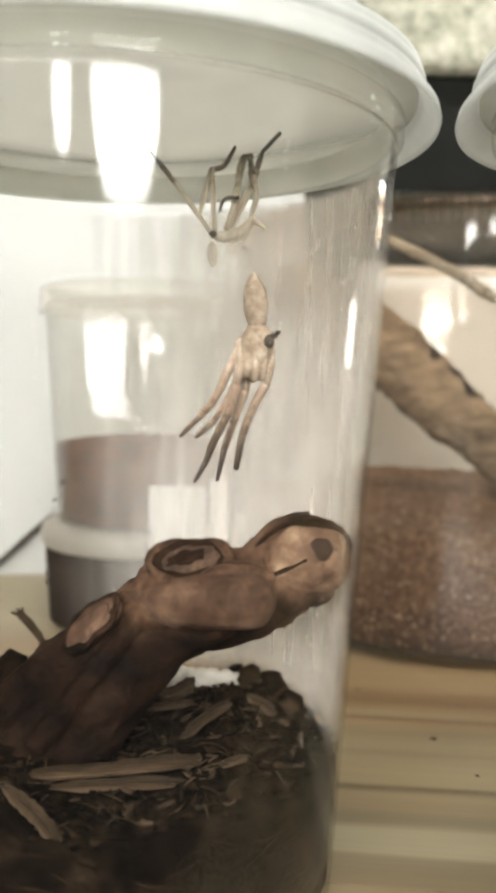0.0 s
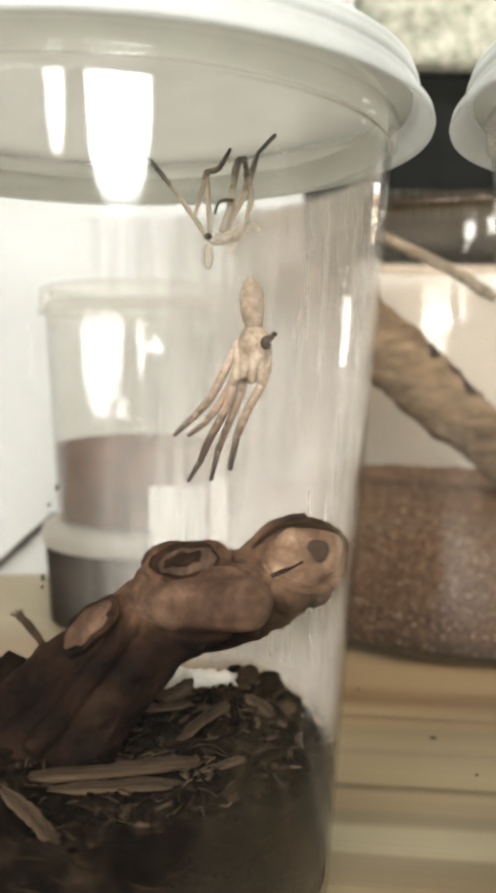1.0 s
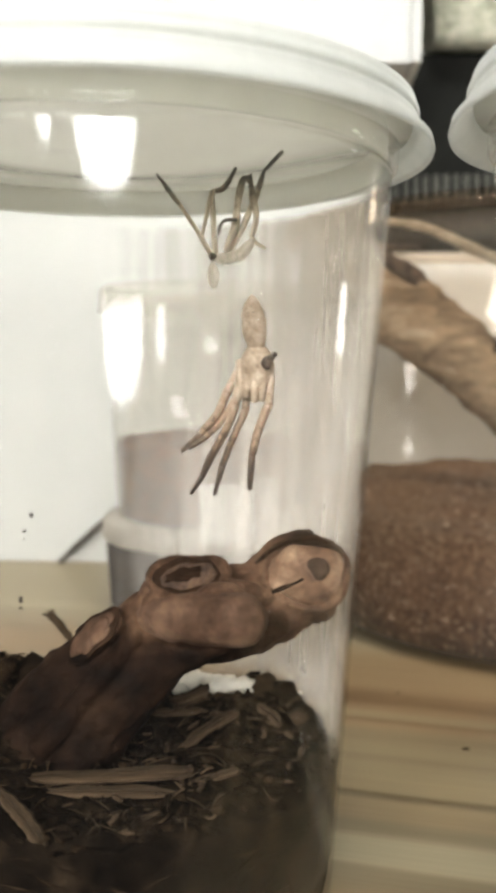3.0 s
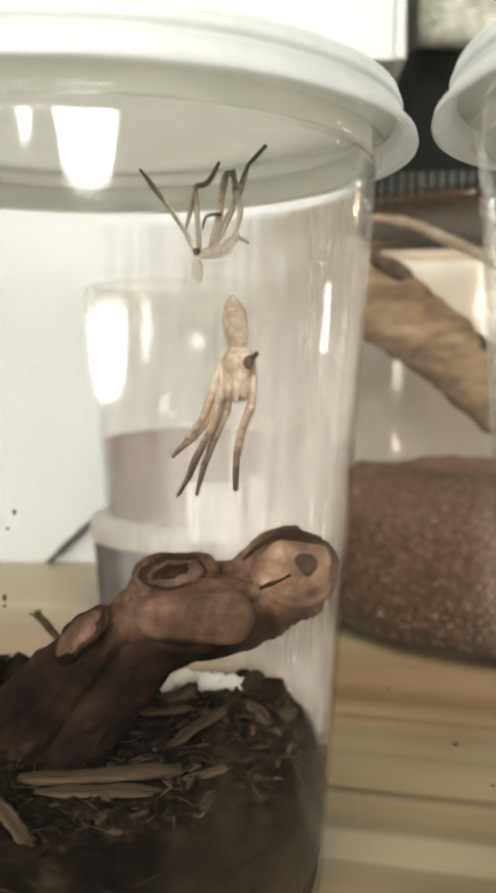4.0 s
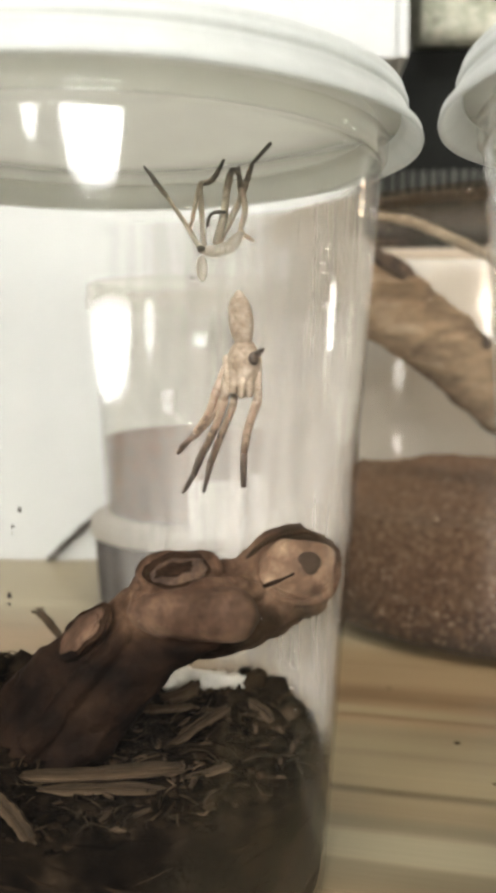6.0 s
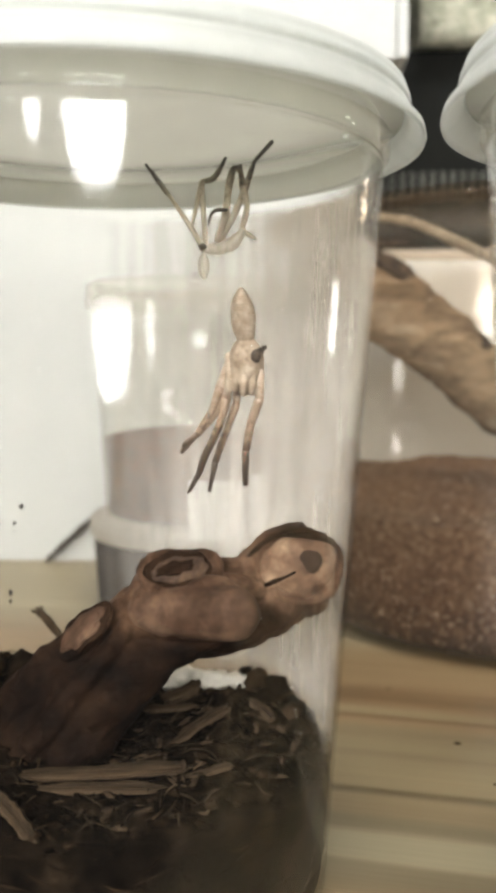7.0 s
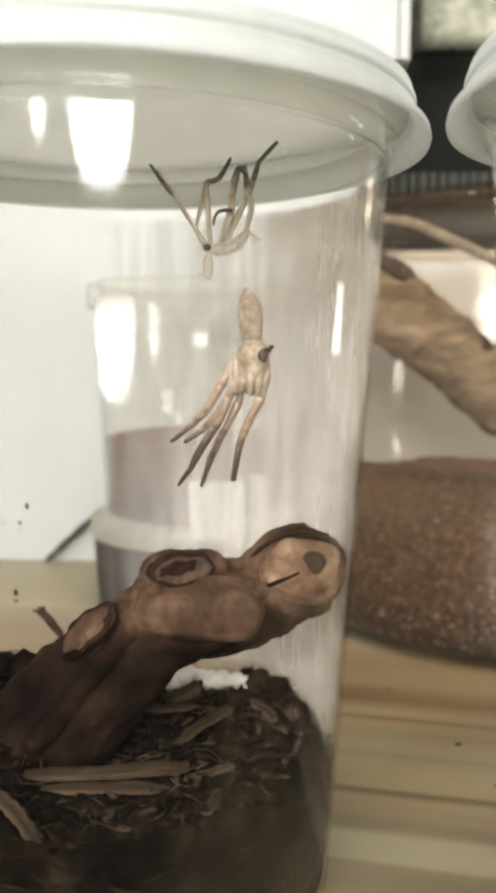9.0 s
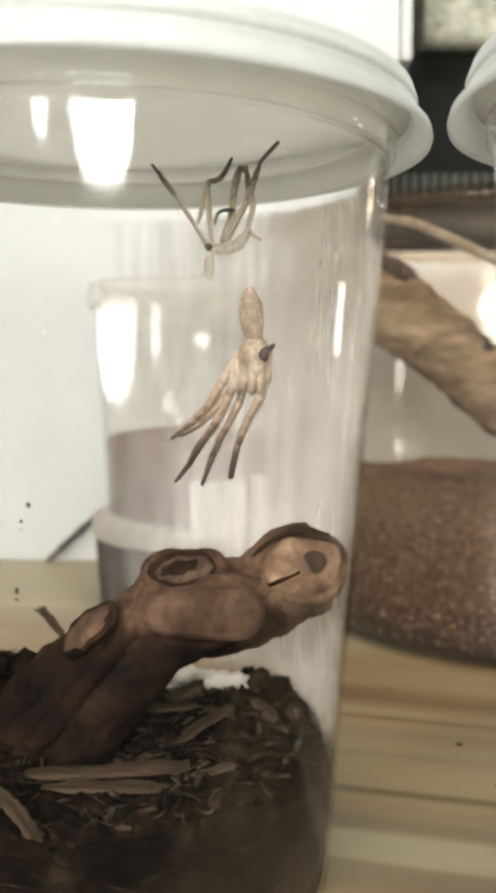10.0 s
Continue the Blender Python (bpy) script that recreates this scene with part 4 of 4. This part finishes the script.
def shed_skin():
    s = empty("shed_skin", (0, 0, 0))

    def skin_leg(pts, rad, mats, cut):
        lg = empty("leg")
        lg.parent = s
        for seg, (i, j), m in zip(("femur", "tarsus"), cut, mats):
            part(seg, tube(pts[i:j + 1], [q * 0.8 for q in rad[i:j + 1]], 8, 0.25, seed=pts[i][0] * 999, fine=3), m, lg)

    skin_leg([(0.0200, 0.0006, 0.1194), (0.0164, 0.0050, 0.1251), (0.0122, 0.0080, 0.1311), (0.0096, 0.0090, 0.1345), (0.0071, 0.0100, 0.1378)], [0.00072, 0.00067, 0.00057, 0.00072, 0.00036], (SKIN_LEG, SKIN_LEG), ((0, 2), (2, 4)))
    skin_leg([(0.0175, 0.0040, 0.1235), (0.0189, 0.0030, 0.1282), (0.0200, 0.0030, 0.1327), (0.0226, 0.0030, 0.1335), (0.0250, 0.0030, 0.1374)], [0.00062, 0.00062, 0.00072, 0.00082, 0.00041], (SKIN_LEG, SKIN_LEG), ((0, 2), (2, 4)))
    skin_leg([(0.0208, 0.0010, 0.1198), (0.0204, 0.0010, 0.1266), (0.0201, 0.0015, 0.1311), (0.0204, 0.0020, 0.1328)], [0.00072, 0.00072, 0.00082, 0.00062], (SKIN_LEG, SKIN_LEG), ((0, 2), (2, 3)))
    skin_leg([(0.0217, -0.0010, 0.1234), (0.0221, -0.0010, 0.1252), (0.0231, -0.0010, 0.1262), (0.0255, -0.0010, 0.1263)], [0.00036, 0.00041, 0.00046, 0.00046], (SHELL_DARK, SHELL_DARK), ((0, 1), (1, 3)))
    skin_leg([(0.0233, 0.0010, 0.1203), (0.0250, 0.0010, 0.1254), (0.0257, 0.0010, 0.1312), (0.0269, 0.0010, 0.1350), (0.0282, 0.0010, 0.1340)], [0.00113, 0.00103, 0.00103, 0.00082, 0.00062], (SKIN_LEG, SKIN_LEG), ((0, 1), (1, 4)))
    skin_leg([(0.0241, 0.0020, 0.1209), (0.0278, 0.0030, 0.1284), (0.0296, 0.0040, 0.1330), (0.0308, 0.0050, 0.1370), (0.0346, 0.0060, 0.1412)], [0.00093, 0.00093, 0.00082, 0.00062, 0.00052], (SKIN_LEG, SKIN_LEG), ((0, 3), (3, 4)))
    skin_leg([(0.0280, 0.0020, 0.1357), (0.0285, 0.0020, 0.1313), (0.0294, 0.0020, 0.1273), (0.0283, 0.0020, 0.1232)], [0.00052, 0.00103, 0.00093, 0.00072], (SKIN_LEG, SKIN_LEG), ((0, 1), (1, 3)))
    skin_leg([(0.0283, 0.0020, 0.1232), (0.0290, 0.0020, 0.1220), (0.0311, 0.0020, 0.1208)], [0.00072, 0.00062, 0.00041], (SKIN_LEG, SKIN_LEG), ((0, 1), (1, 2)))
    part("body", tube([(0.0203, 0.0010, 0.1189), (0.0233, 0.0010, 0.1187), (0.0262, 0.0015, 0.1198), (0.0286, 0.0020, 0.1224)], [0.00072, 0.00124, 0.00124, 0.00082], 10, 0.3, fine=4), SHELL, s)
    b = bmesh.new()
    lump(b, (0.0203, 0.0012, 0.1153), 1.0, 0.2, seed=3, stretch=(0.00113, 0.00052, 0.00268), level=3)
    part("carapace", b, SHELL, s, "thin pale back shield hanging open")
    b = bmesh.new()
    lump(b, (0.0203, -0.0005, 0.1190), 0.0008, 0.3, seed=3, level=2)
    part("fang_base", b, SHELL_DARK, s)
    part("thread", tube([(0.0215, 0.0002, 0.1175), (0.0243, 0.0002, 0.1171), (0.0263, 0.0001, 0.1177)], [0.00012] * 3, 6, fine=3), SHELL, s)
    tagged(s, "pale empty spider skin hanging from the lid, dark leg tips up", "shed skin")


LEGS = {}


def spider():
    """A pale freshly moulted spider that hangs head down below its skin."""
    s = empty("spider", (0, 0, 0))
    part("abdomen", tube([(0.0282, -0.0015, 0.1104), (0.0283, -0.0013, 0.1091), (0.0284, -0.0010, 0.1073), (0.0286, -0.0005, 0.1048), (0.0288, -0.0001, 0.1024), (0.0290, 0.0002, 0.1005), (0.0290, 0.0004, 0.0992)], [0.00042, 0.00147, 0.00231, 0.00263, 0.00242, 0.00189, 0.00147], 16, 0.06, fine=4), PALE, s, "pale tapering abdomen with faint grey marks")
    rng = random.Random(3)
    for n in range(26):
        u, a = rng.uniform(0.12, 0.92), rng.choice((rng.uniform(-0.2, 1.3), rng.uniform(0.5, 1.3), rng.uniform(-1.2, 0.2)))
        b = bmesh.new()
        k = 0.00255 * math.sin(math.pi * (0.12 + 0.76 * u)) + 0.0001
        z = 0.1104 - 0.0108 * u
        lump(b, (0.0282 + 0.0009 * u + k * math.sin(a), 0.0012 * u - 0.0010 - k * math.cos(a), z), rng.choice((0.00012, 0.00018, 0.00026)), 0.4, seed=n * 1.9, stretch=(1.3, 0.8, 0.8), level=1)
        part("spot", b, DARK_LEG if n % 3 == 0 else TAN, s, "grey-brown spot")
    part("cephalothorax", tube([(0.0290, 0.0002, 0.1003), (0.0291, 0.0005, 0.0986), (0.0291, 0.0009, 0.0964), (0.0290, 0.0014, 0.0938), (0.0288, 0.0019, 0.0911), (0.0285, 0.0022, 0.0890)], [0.00147, 0.00284, 0.00368, 0.00378, 0.00315, 0.00168], 18, 0.06, fine=5), PALE, s, "pale front body")
    for dx, dy, ln in ((0.0254, -0.0008, 0.0081), (0.0268, -0.0014, 0.0076), (0.0285, -0.0022, 0.0085), (0.0302, -0.0018, 0.0083), (0.0315, -0.0006, 0.0074)):
        part("coxa", tube([(dx, 0.0012 + dy * 0.6, 0.0970), (dx + 0.0003, 0.0012 + dy, 0.0938), (dx + 0.0002, 0.0012 + dy, 0.0911), (dx, 0.0012 + dy * 0.7, 0.0970 - ln)], [0.00063, 0.00105, 0.00105, 0.00063], 10, 0.2, fine=4), PALE, s)
    b = bmesh.new()
    lump(b, (0.0313, -0.0027, 0.0967), 1.0, 0.35, seed=3.5, stretch=(0.00105, 0.00084, 0.00136), level=3)
    lump(b, (0.0322, -0.0030, 0.0977), 1.0, 0.35, seed=4.5, stretch=(0.00084, 0.00063, 0.00063), level=3)
    lump(b, (0.0330, -0.0032, 0.0984), 1.0, 0.35, seed=5.5, stretch=(0.00053, 0.00053, 0.00053), level=2)
    part("jaws", b, DARK_LEG, s, "dark brown jaws")
    tri = (LEG, LEG, LEG)
    LEGS["l1"] = leg("leg", [(0.0259, 0.0012, 0.0962), (0.0229, 0.0027, 0.0901), (0.0209, 0.0040, 0.0851), (0.0176, 0.0053, 0.0807), (0.0132, 0.0065, 0.0761)], [0.00105, 0.00116, 0.00105, 0.00094, 0.00053], s, (0.0259, 0.0012, 0.0962), tri, ((0, 1), (1, 3), (3, 4)))
    LEGS["l2"] = leg("leg", [(0.0258, 0.0005, 0.0951), (0.0246, 0.0020, 0.0877), (0.0227, 0.0033, 0.0820), (0.0194, 0.0059, 0.0761), (0.0172, 0.0074, 0.0709), (0.0145, 0.0084, 0.0666)], [0.00105, 0.00116, 0.00105, 0.00105, 0.00084, 0.00053], s, (0.0258, 0.0005, 0.0951), tri, ((0, 1), (1, 4), (4, 5)))
    LEGS["l3"] = leg("leg", [(0.0272, 0.0026, 0.0937), (0.0265, 0.0039, 0.0864), (0.0238, 0.0055, 0.0801), (0.0212, 0.0071, 0.0736), (0.0194, 0.0087, 0.0667)], [0.00105, 0.00105, 0.00094, 0.00094, 0.00053], s, (0.0272, 0.0026, 0.0937), tri, ((0, 1), (1, 3), (3, 4)))
    LEGS["l4"] = leg("leg", [(0.0319, 0.0001, 0.0938), (0.0317, 0.0010, 0.0877), (0.0297, 0.0021, 0.0828), (0.0281, 0.0034, 0.0765), (0.0276, 0.0048, 0.0687)], [0.00094, 0.00116, 0.00116, 0.00094, 0.00073], s, (0.0319, 0.0001, 0.0938), tri, ((0, 1), (1, 3), (3, 4)))
    LEGS["l5"] = leg("leg", [(0.0272, 0.0012, 0.0952), (0.0252, 0.0034, 0.0888), (0.0226, 0.0046, 0.0838), (0.0194, 0.0054, 0.0795), (0.0158, 0.0058, 0.0764)], [0.00100, 0.00110, 0.00105, 0.00090, 0.00055], s, (0.0272, 0.0012, 0.0952), tri, ((0, 1), (1, 3), (3, 4)))
    tagged(s, "pale tan freshly moulted spider hanging head down with drawn-in legs", "spider")
    return s


# ---- the things behind ----
TUB = (0.1402, 0.2085)


def tub():
    """A wide clear tub half full of brown coir, with cork bark in it."""
    t = empty("clear_tub", (*TUB, TABLE_Z))
    outer = [(0.0, 0.0), (0.089, 0.0), (0.0950, 0.0013), (0.0985, 0.0048), (0.1001, 0.0106), (0.1012, 0.032), (0.1044, 0.164), (0.1076, 0.165), (0.1076, 0.167)]
    inner = [(0.1034, 0.167), (0.1034, 0.164), (0.1002, 0.032), (0.0991, 0.0117), (0.0975, 0.0058), (0.0938, 0.0027), (0.088, 0.0015), (0.0, 0.0015)]
    part("body", lathe(outer + inner, 160, False), TUB_PLASTIC, t)
    part("lid", lathe([(0, 0.1676), (0.1080, 0.1676), (0.1091, 0.163), (0.1100, 0.163), (0.1094, 0.1692), (0.0, 0.1692)], 160, False), TUB_LID, t, "clear flat lid")
    tagged(t, "wide clear plastic tub half filled with brown coir", "tub")
    steps, rings = 190, 36
    bm = bmesh.new()
    grid = []

    def height(x, y):
        return 0.0515 + 0.0024 * noise.noise(Vector((x * 40, y * 40, 2))) + 0.0018 * noise.noise(Vector((x * 160, y * 160, 3))) + 0.0008 * noise.noise(Vector((x * 500, y * 500, 3)))

    for k in range(1, rings + 1):
        f = k / rings
        row = []
        for i in range(steps):
            w = 2 * math.pi * i / steps
            x, y = 0.0998 * f * math.cos(w), 0.0998 * f * math.sin(w)
            row.append(bm.verts.new((x, y, height(x, y))))
        grid.append(row)
    for z, r in [(0.0465 - 0.0355 * k / 12, 0.1000 - 0.0012 * k / 12) for k in range(13)] + [(0.0058, 0.0965), (0.0031, 0.0928)]:
        row = []
        for i in range(steps):
            w = 2 * math.pi * i / steps
            q = r - 0.0006 + 0.0004 * noise.noise(Vector((math.cos(w) * 40, math.sin(w) * 40, z * 500)))
            row.append(bm.verts.new((q * math.cos(w), q * math.sin(w), z)))
        grid.append(row)
    for a, b in zip(grid, grid[1:]):
        for i in range(steps):
            j = (i + 1) % steps
            bm.faces.new((a[i], b[i], b[j], a[j]))
    bm.faces.new(list(reversed(grid[0])))
    bm.faces.new(grid[-1])
    bmesh.ops.recalc_face_normals(bm, faces=bm.faces)
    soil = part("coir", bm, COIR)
    soil.location = (*TUB, TABLE_Z)
    rng = random.Random(9)
    bm = bmesh.new()
    for n in range(1700):
        w, z = rng.uniform(math.pi * 1.0, math.pi * 1.6), rng.uniform(0.006, 0.050)
        r = 0.0988 if z > 0.012 else 0.0968
        lump(bm, (TUB[0] + r * math.cos(w), TUB[1] + r * math.sin(w), TABLE_Z + z), rng.choice((0.0002, 0.0003, 0.0004, 0.0006)), 0.6, seed=n * 0.7, level=1)
    for n in range(160):
        w, f = rng.uniform(0, 2 * math.pi), math.sqrt(rng.random())
        x, y = 0.096 * f * math.cos(w), 0.096 * f * math.sin(w)
        lump(bm, (TUB[0] + x, TUB[1] + y, TABLE_Z + height(x, y) + 0.0004), rng.choice((0.0005, 0.0008, 0.0012)), 0.6, seed=n * 0.9, level=1)
    tagged(part("coir_bits", bm, COIR_LIGHT), "pale bits of husk in the coir", "soil", kind="stuff")
    tagged(soil, "brown crumbly coir filling the clear tub", "soil", kind="stuff")


def bark_piece(points, radii, seed, label, k=1.0):
    bm = tube(points, radii, 26, 0.0, seed, fine=12)
    ax = (Vector(points[-1]) - Vector(points[0])).normalized()
    for v in bm.verts:
        n = v.co * 1.0
        v.co += k * (0.0028 * noise.noise_vector(n * 45 + Vector((seed, 0, 0))) + 0.0020 * noise.noise_vector(n * 130 + Vector((seed, 0, 0))) + 0.0009 * noise.noise_vector(n * 380))
    ob = part("cork_bark", bm, BARK if k == 1.0 else HUSK)
    tagged(ob, label, "bark", "bark in the tub")
    if k == 1.0:
        # a broken dark strip of outer rind along the upper side
        for i, (lo, hi) in enumerate(((0, 1), (2, 4))):
            pts = [Vector(p) + Vector((0.50, -0.50, 0.66)) * r * 0.80 for p, r in zip(points[lo:hi + 1], radii[lo:hi + 1])]
            rb = tube(pts, [0.0060 - 0.0018 * i] * len(pts), 14, 0.0, 1.0, fine=12)
            for v in rb.verts:
                v.co += 0.0022 * noise.noise_vector(v.co * 90) + 0.0012 * noise.noise_vector(v.co * 300)
            part("rind", rb, RIND, ob, "dark outer rind")


def barks():
    bark_piece([(0.0641, 0.2301, 0.1316), (0.0851, 0.2259, 0.1164), (0.1109, 0.2175, 0.0948), (0.1392, 0.2091, 0.0688), (0.1650, 0.2007, 0.0444), (0.1815, 0.1965, 0.0289)], [0.0175, 0.0176, 0.0164, 0.0138, 0.0122, 0.0106], 2.0, "thick piece of mottled cork bark leaning in the tub")
    bark_piece([(0.0650, 0.1660, 0.1490), (0.0780, 0.1618, 0.1470), (0.0882, 0.1566, 0.1441), (0.1004, 0.1514, 0.1376), (0.1145, 0.1461, 0.1289), (0.1298, 0.1409, 0.1185)], [0.0010, 0.0016, 0.0019, 0.0021, 0.0022, 0.0021], 6.0, "thin pale cork bark strip below the tub lid", 0.35)


def flakes():
    """Dark broken bark flakes between the strip and the thick piece."""
    for pts, w in (([(0.0700, 0.186, 0.1405), (0.0790, 0.185, 0.1404), (0.0866, 0.184, 0.1400)], 0.0016), ([(0.0730, 0.186, 0.1350), (0.0809, 0.185, 0.1300), (0.0862, 0.184, 0.1258)], 0.0022)):
        bm = tube(pts, [w, w * 1.2, w * 0.6], 12, 0.35, 4.0, fine=8)
        for v in bm.verts:
            v.co += 0.0008 * noise.noise_vector(v.co * 260)
        tagged(part("bark_flake", bm, RIND), "dark broken bark flake lying on the cork bark", "bark", "bark in the tub")


def stack():
    """A shallow dark dish with a pale lid, and a small clear cup of soil on it."""
    x, y = -0.0055, 0.1925
    d = empty("shallow_dish", (x, y, TABLE_Z))
    part("body", lathe([(0, 0), (0.040, 0), (0.0425, 0.002), (0.0440, 0.0345), (0.0, 0.0345)], 96, False), DARK_TUB, d)
    part("lid", lathe([(0, 0.0348), (0.0452, 0.0348), (0.0458, 0.0365), (0.0452, 0.0418), (0.043, 0.0434), (0, 0.0434)], 96, False), LID_WARM, d, "milky pale lid")
    tagged(d, "shallow dark dish with a pale lid standing on the table", "dish")
    c = empty("small_cup", (x, y, 0.0257))
    t = 0.0006
    part("body", lathe([(0, 0), (0.0375, 0), (0.0385, 0.001), (0.0425, 0.090), (0.0425 - t, 0.090), (0.0379, 0.0012), (0, 0.0008)], 96, False), PLASTIC_SMALL, c)
    part("lid", lathe([(0, 0.0935), (0.0415, 0.0935), (0.0440, 0.0880), (0.0452, 0.0880), (0.0446, 0.0985), (0.042, 0.100), (0.04, 0.0945), (0, 0.0945)], 96, False), LID_THIN, c, "milky pale lid")
    part("label", box(0.0035, 0.0255, -0.0452, -0.0449, -0.004, 0.020), PAPER, c, "white paper label", smooth=False)
    part("label", box(0.0275, 0.0345, -0.0400, -0.0397, -0.004, 0.022), PAPER, c, "white paper label", smooth=False)
    tagged(c, "small clear lidded cup with brown soil on a dish", "cup")
    bm = lathe([(0, 0.0015), (0.0374, 0.0015), (0.0389, 0.0330), (0.030, 0.0345), (0.018, 0.0325), (0, 0.0340)], 72, False)
    s = part("cup_soil", bm, CUP_SOIL)
    s.location = (x, y, 0.0257)
    tagged(s, "brown soil in the bottom of the small cup", "soil", kind="stuff")
    st = part("stick", tube([(-0.0925, 0.2570, -0.0163), (-0.0785, 0.2592, -0.0035), (-0.0580, 0.2612, 0.0150)], [0.0012, 0.0017, 0.0014], 8, 0.25, fine=5), STICK)
    tagged(st, "short dark grey stick leaning on the white board", "stick")


# ---- put together ----
room()
table()
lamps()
white_boards()
black_case()
cup = deli_cup("clear_cup")
specks(cup)
for depth in (0.0010, 0.0013, 0.0016, 0.0019, 0.0022, 0.0025, 0.0028, 0.0031):
    silk_film(cup, depth)
tagged(cup, "tall tapered clear plastic cup with a milky lid, holding a spider", "cup", "lidded clear cups")
other = deli_cup("clear_cup")
other.location = (0.129, -0.030, 0)
tagged(other, "empty tapered clear plastic cup with a milky lid", "cup", "lidded clear cups")
substrate()
chips()
silk_lump()
driftwood()
shed_skin()
SPIDER = spider()
tub()
barks()
flakes()
stack()


def motions():
    """The spider sways a little on its thread and draws its legs."""
    walk(SPIDER, [(t, pose(x, 0, z)) for t, x, z in (
        (0, 0.0006, 0.0006), (1, 0.0008, 0.0007), (2, 0.0006, 0.0008), (2.5, 0.0004, 0.0006), (3.8, 0.0003, -0.0003), (4, -0.0004, -0.0005), (4.5, 0.0002, -0.0003), (5, -0.0002, -0.0003), (5.5, -0.0002, -0.0002),
        (7, 0, 0), (8, 0, 0), (8.5, 0.0004, 0.0001), (9.5, 0.0006, 0.0003), (10, 0.0006, 0.0004))])
    turns = {
        "l1": ((0, 0.9), (1, 3.3), (1.5, 4.1), (2, 4.0), (2.5, 7.3), (3.8, -4.3), (4, -1.6), (4.5, -3.8), (5, -1.5), (5.5, -1.5), (7, -3.1), (7.5, 0.0), (8, 3.0), (8.5, 5.0), (9, 6.9), (10, 8.2)),
        "l2": ((0, -3.0), (1, -1.0), (1.5, 2.4), (2, 2.4), (2.5, 4.0), (3.8, -2.9), (4, 0.1), (4.5, -2.2), (5, -0.2), (5.5, 0.1), (7, -2.1), (7.5, 0.0), (8, 1.2), (8.5, 2.7), (9, 5.1), (10, 7.0)),
        "l3": ((0, -3.4), (1, -1.3), (1.5, 0.8), (2, 0.0), (2.5, 2.6), (3.8, -2.9), (4, 1.4), (4.5, -1.1), (5, 0.4), (5.5, 0.7), (7, -1.8), (7.5, 0.0), (8, 1.7), (8.5, 2.8), (9, 4.8), (10, 4.9)),
        "l4": ((0, 6.1), (1, 8.1), (1.5, 8.3), (2, 7.3), (2.5, 5.3), (3.8, -4.4), (4, -0.4), (4.5, -2.5), (5, -1.6), (5.5, -1.9), (7, -2.1), (7.5, 0.0), (8, 2.8), (8.5, 4.7), (9, 7.1), (10, 9.1)),
        "l5": ((0, -1.4), (1, 2.0), (2, 5.0), (2.5, 7.5), (3.8, 3.2), (4.5, 3.2), (5.5, 4.0), (7, 3.2), (7.5, 3.0), (8, 2.6), (8.5, 1.8), (9, 6.0), (9.5, 9.5), (10, 10.5)),
    }
    for key, rows in turns.items():
        hip = LEGS[key].location.copy()
        walk(LEGS[key], [(t, pose(*hip, 0, a, 0)) for t, a in rows])


motions()
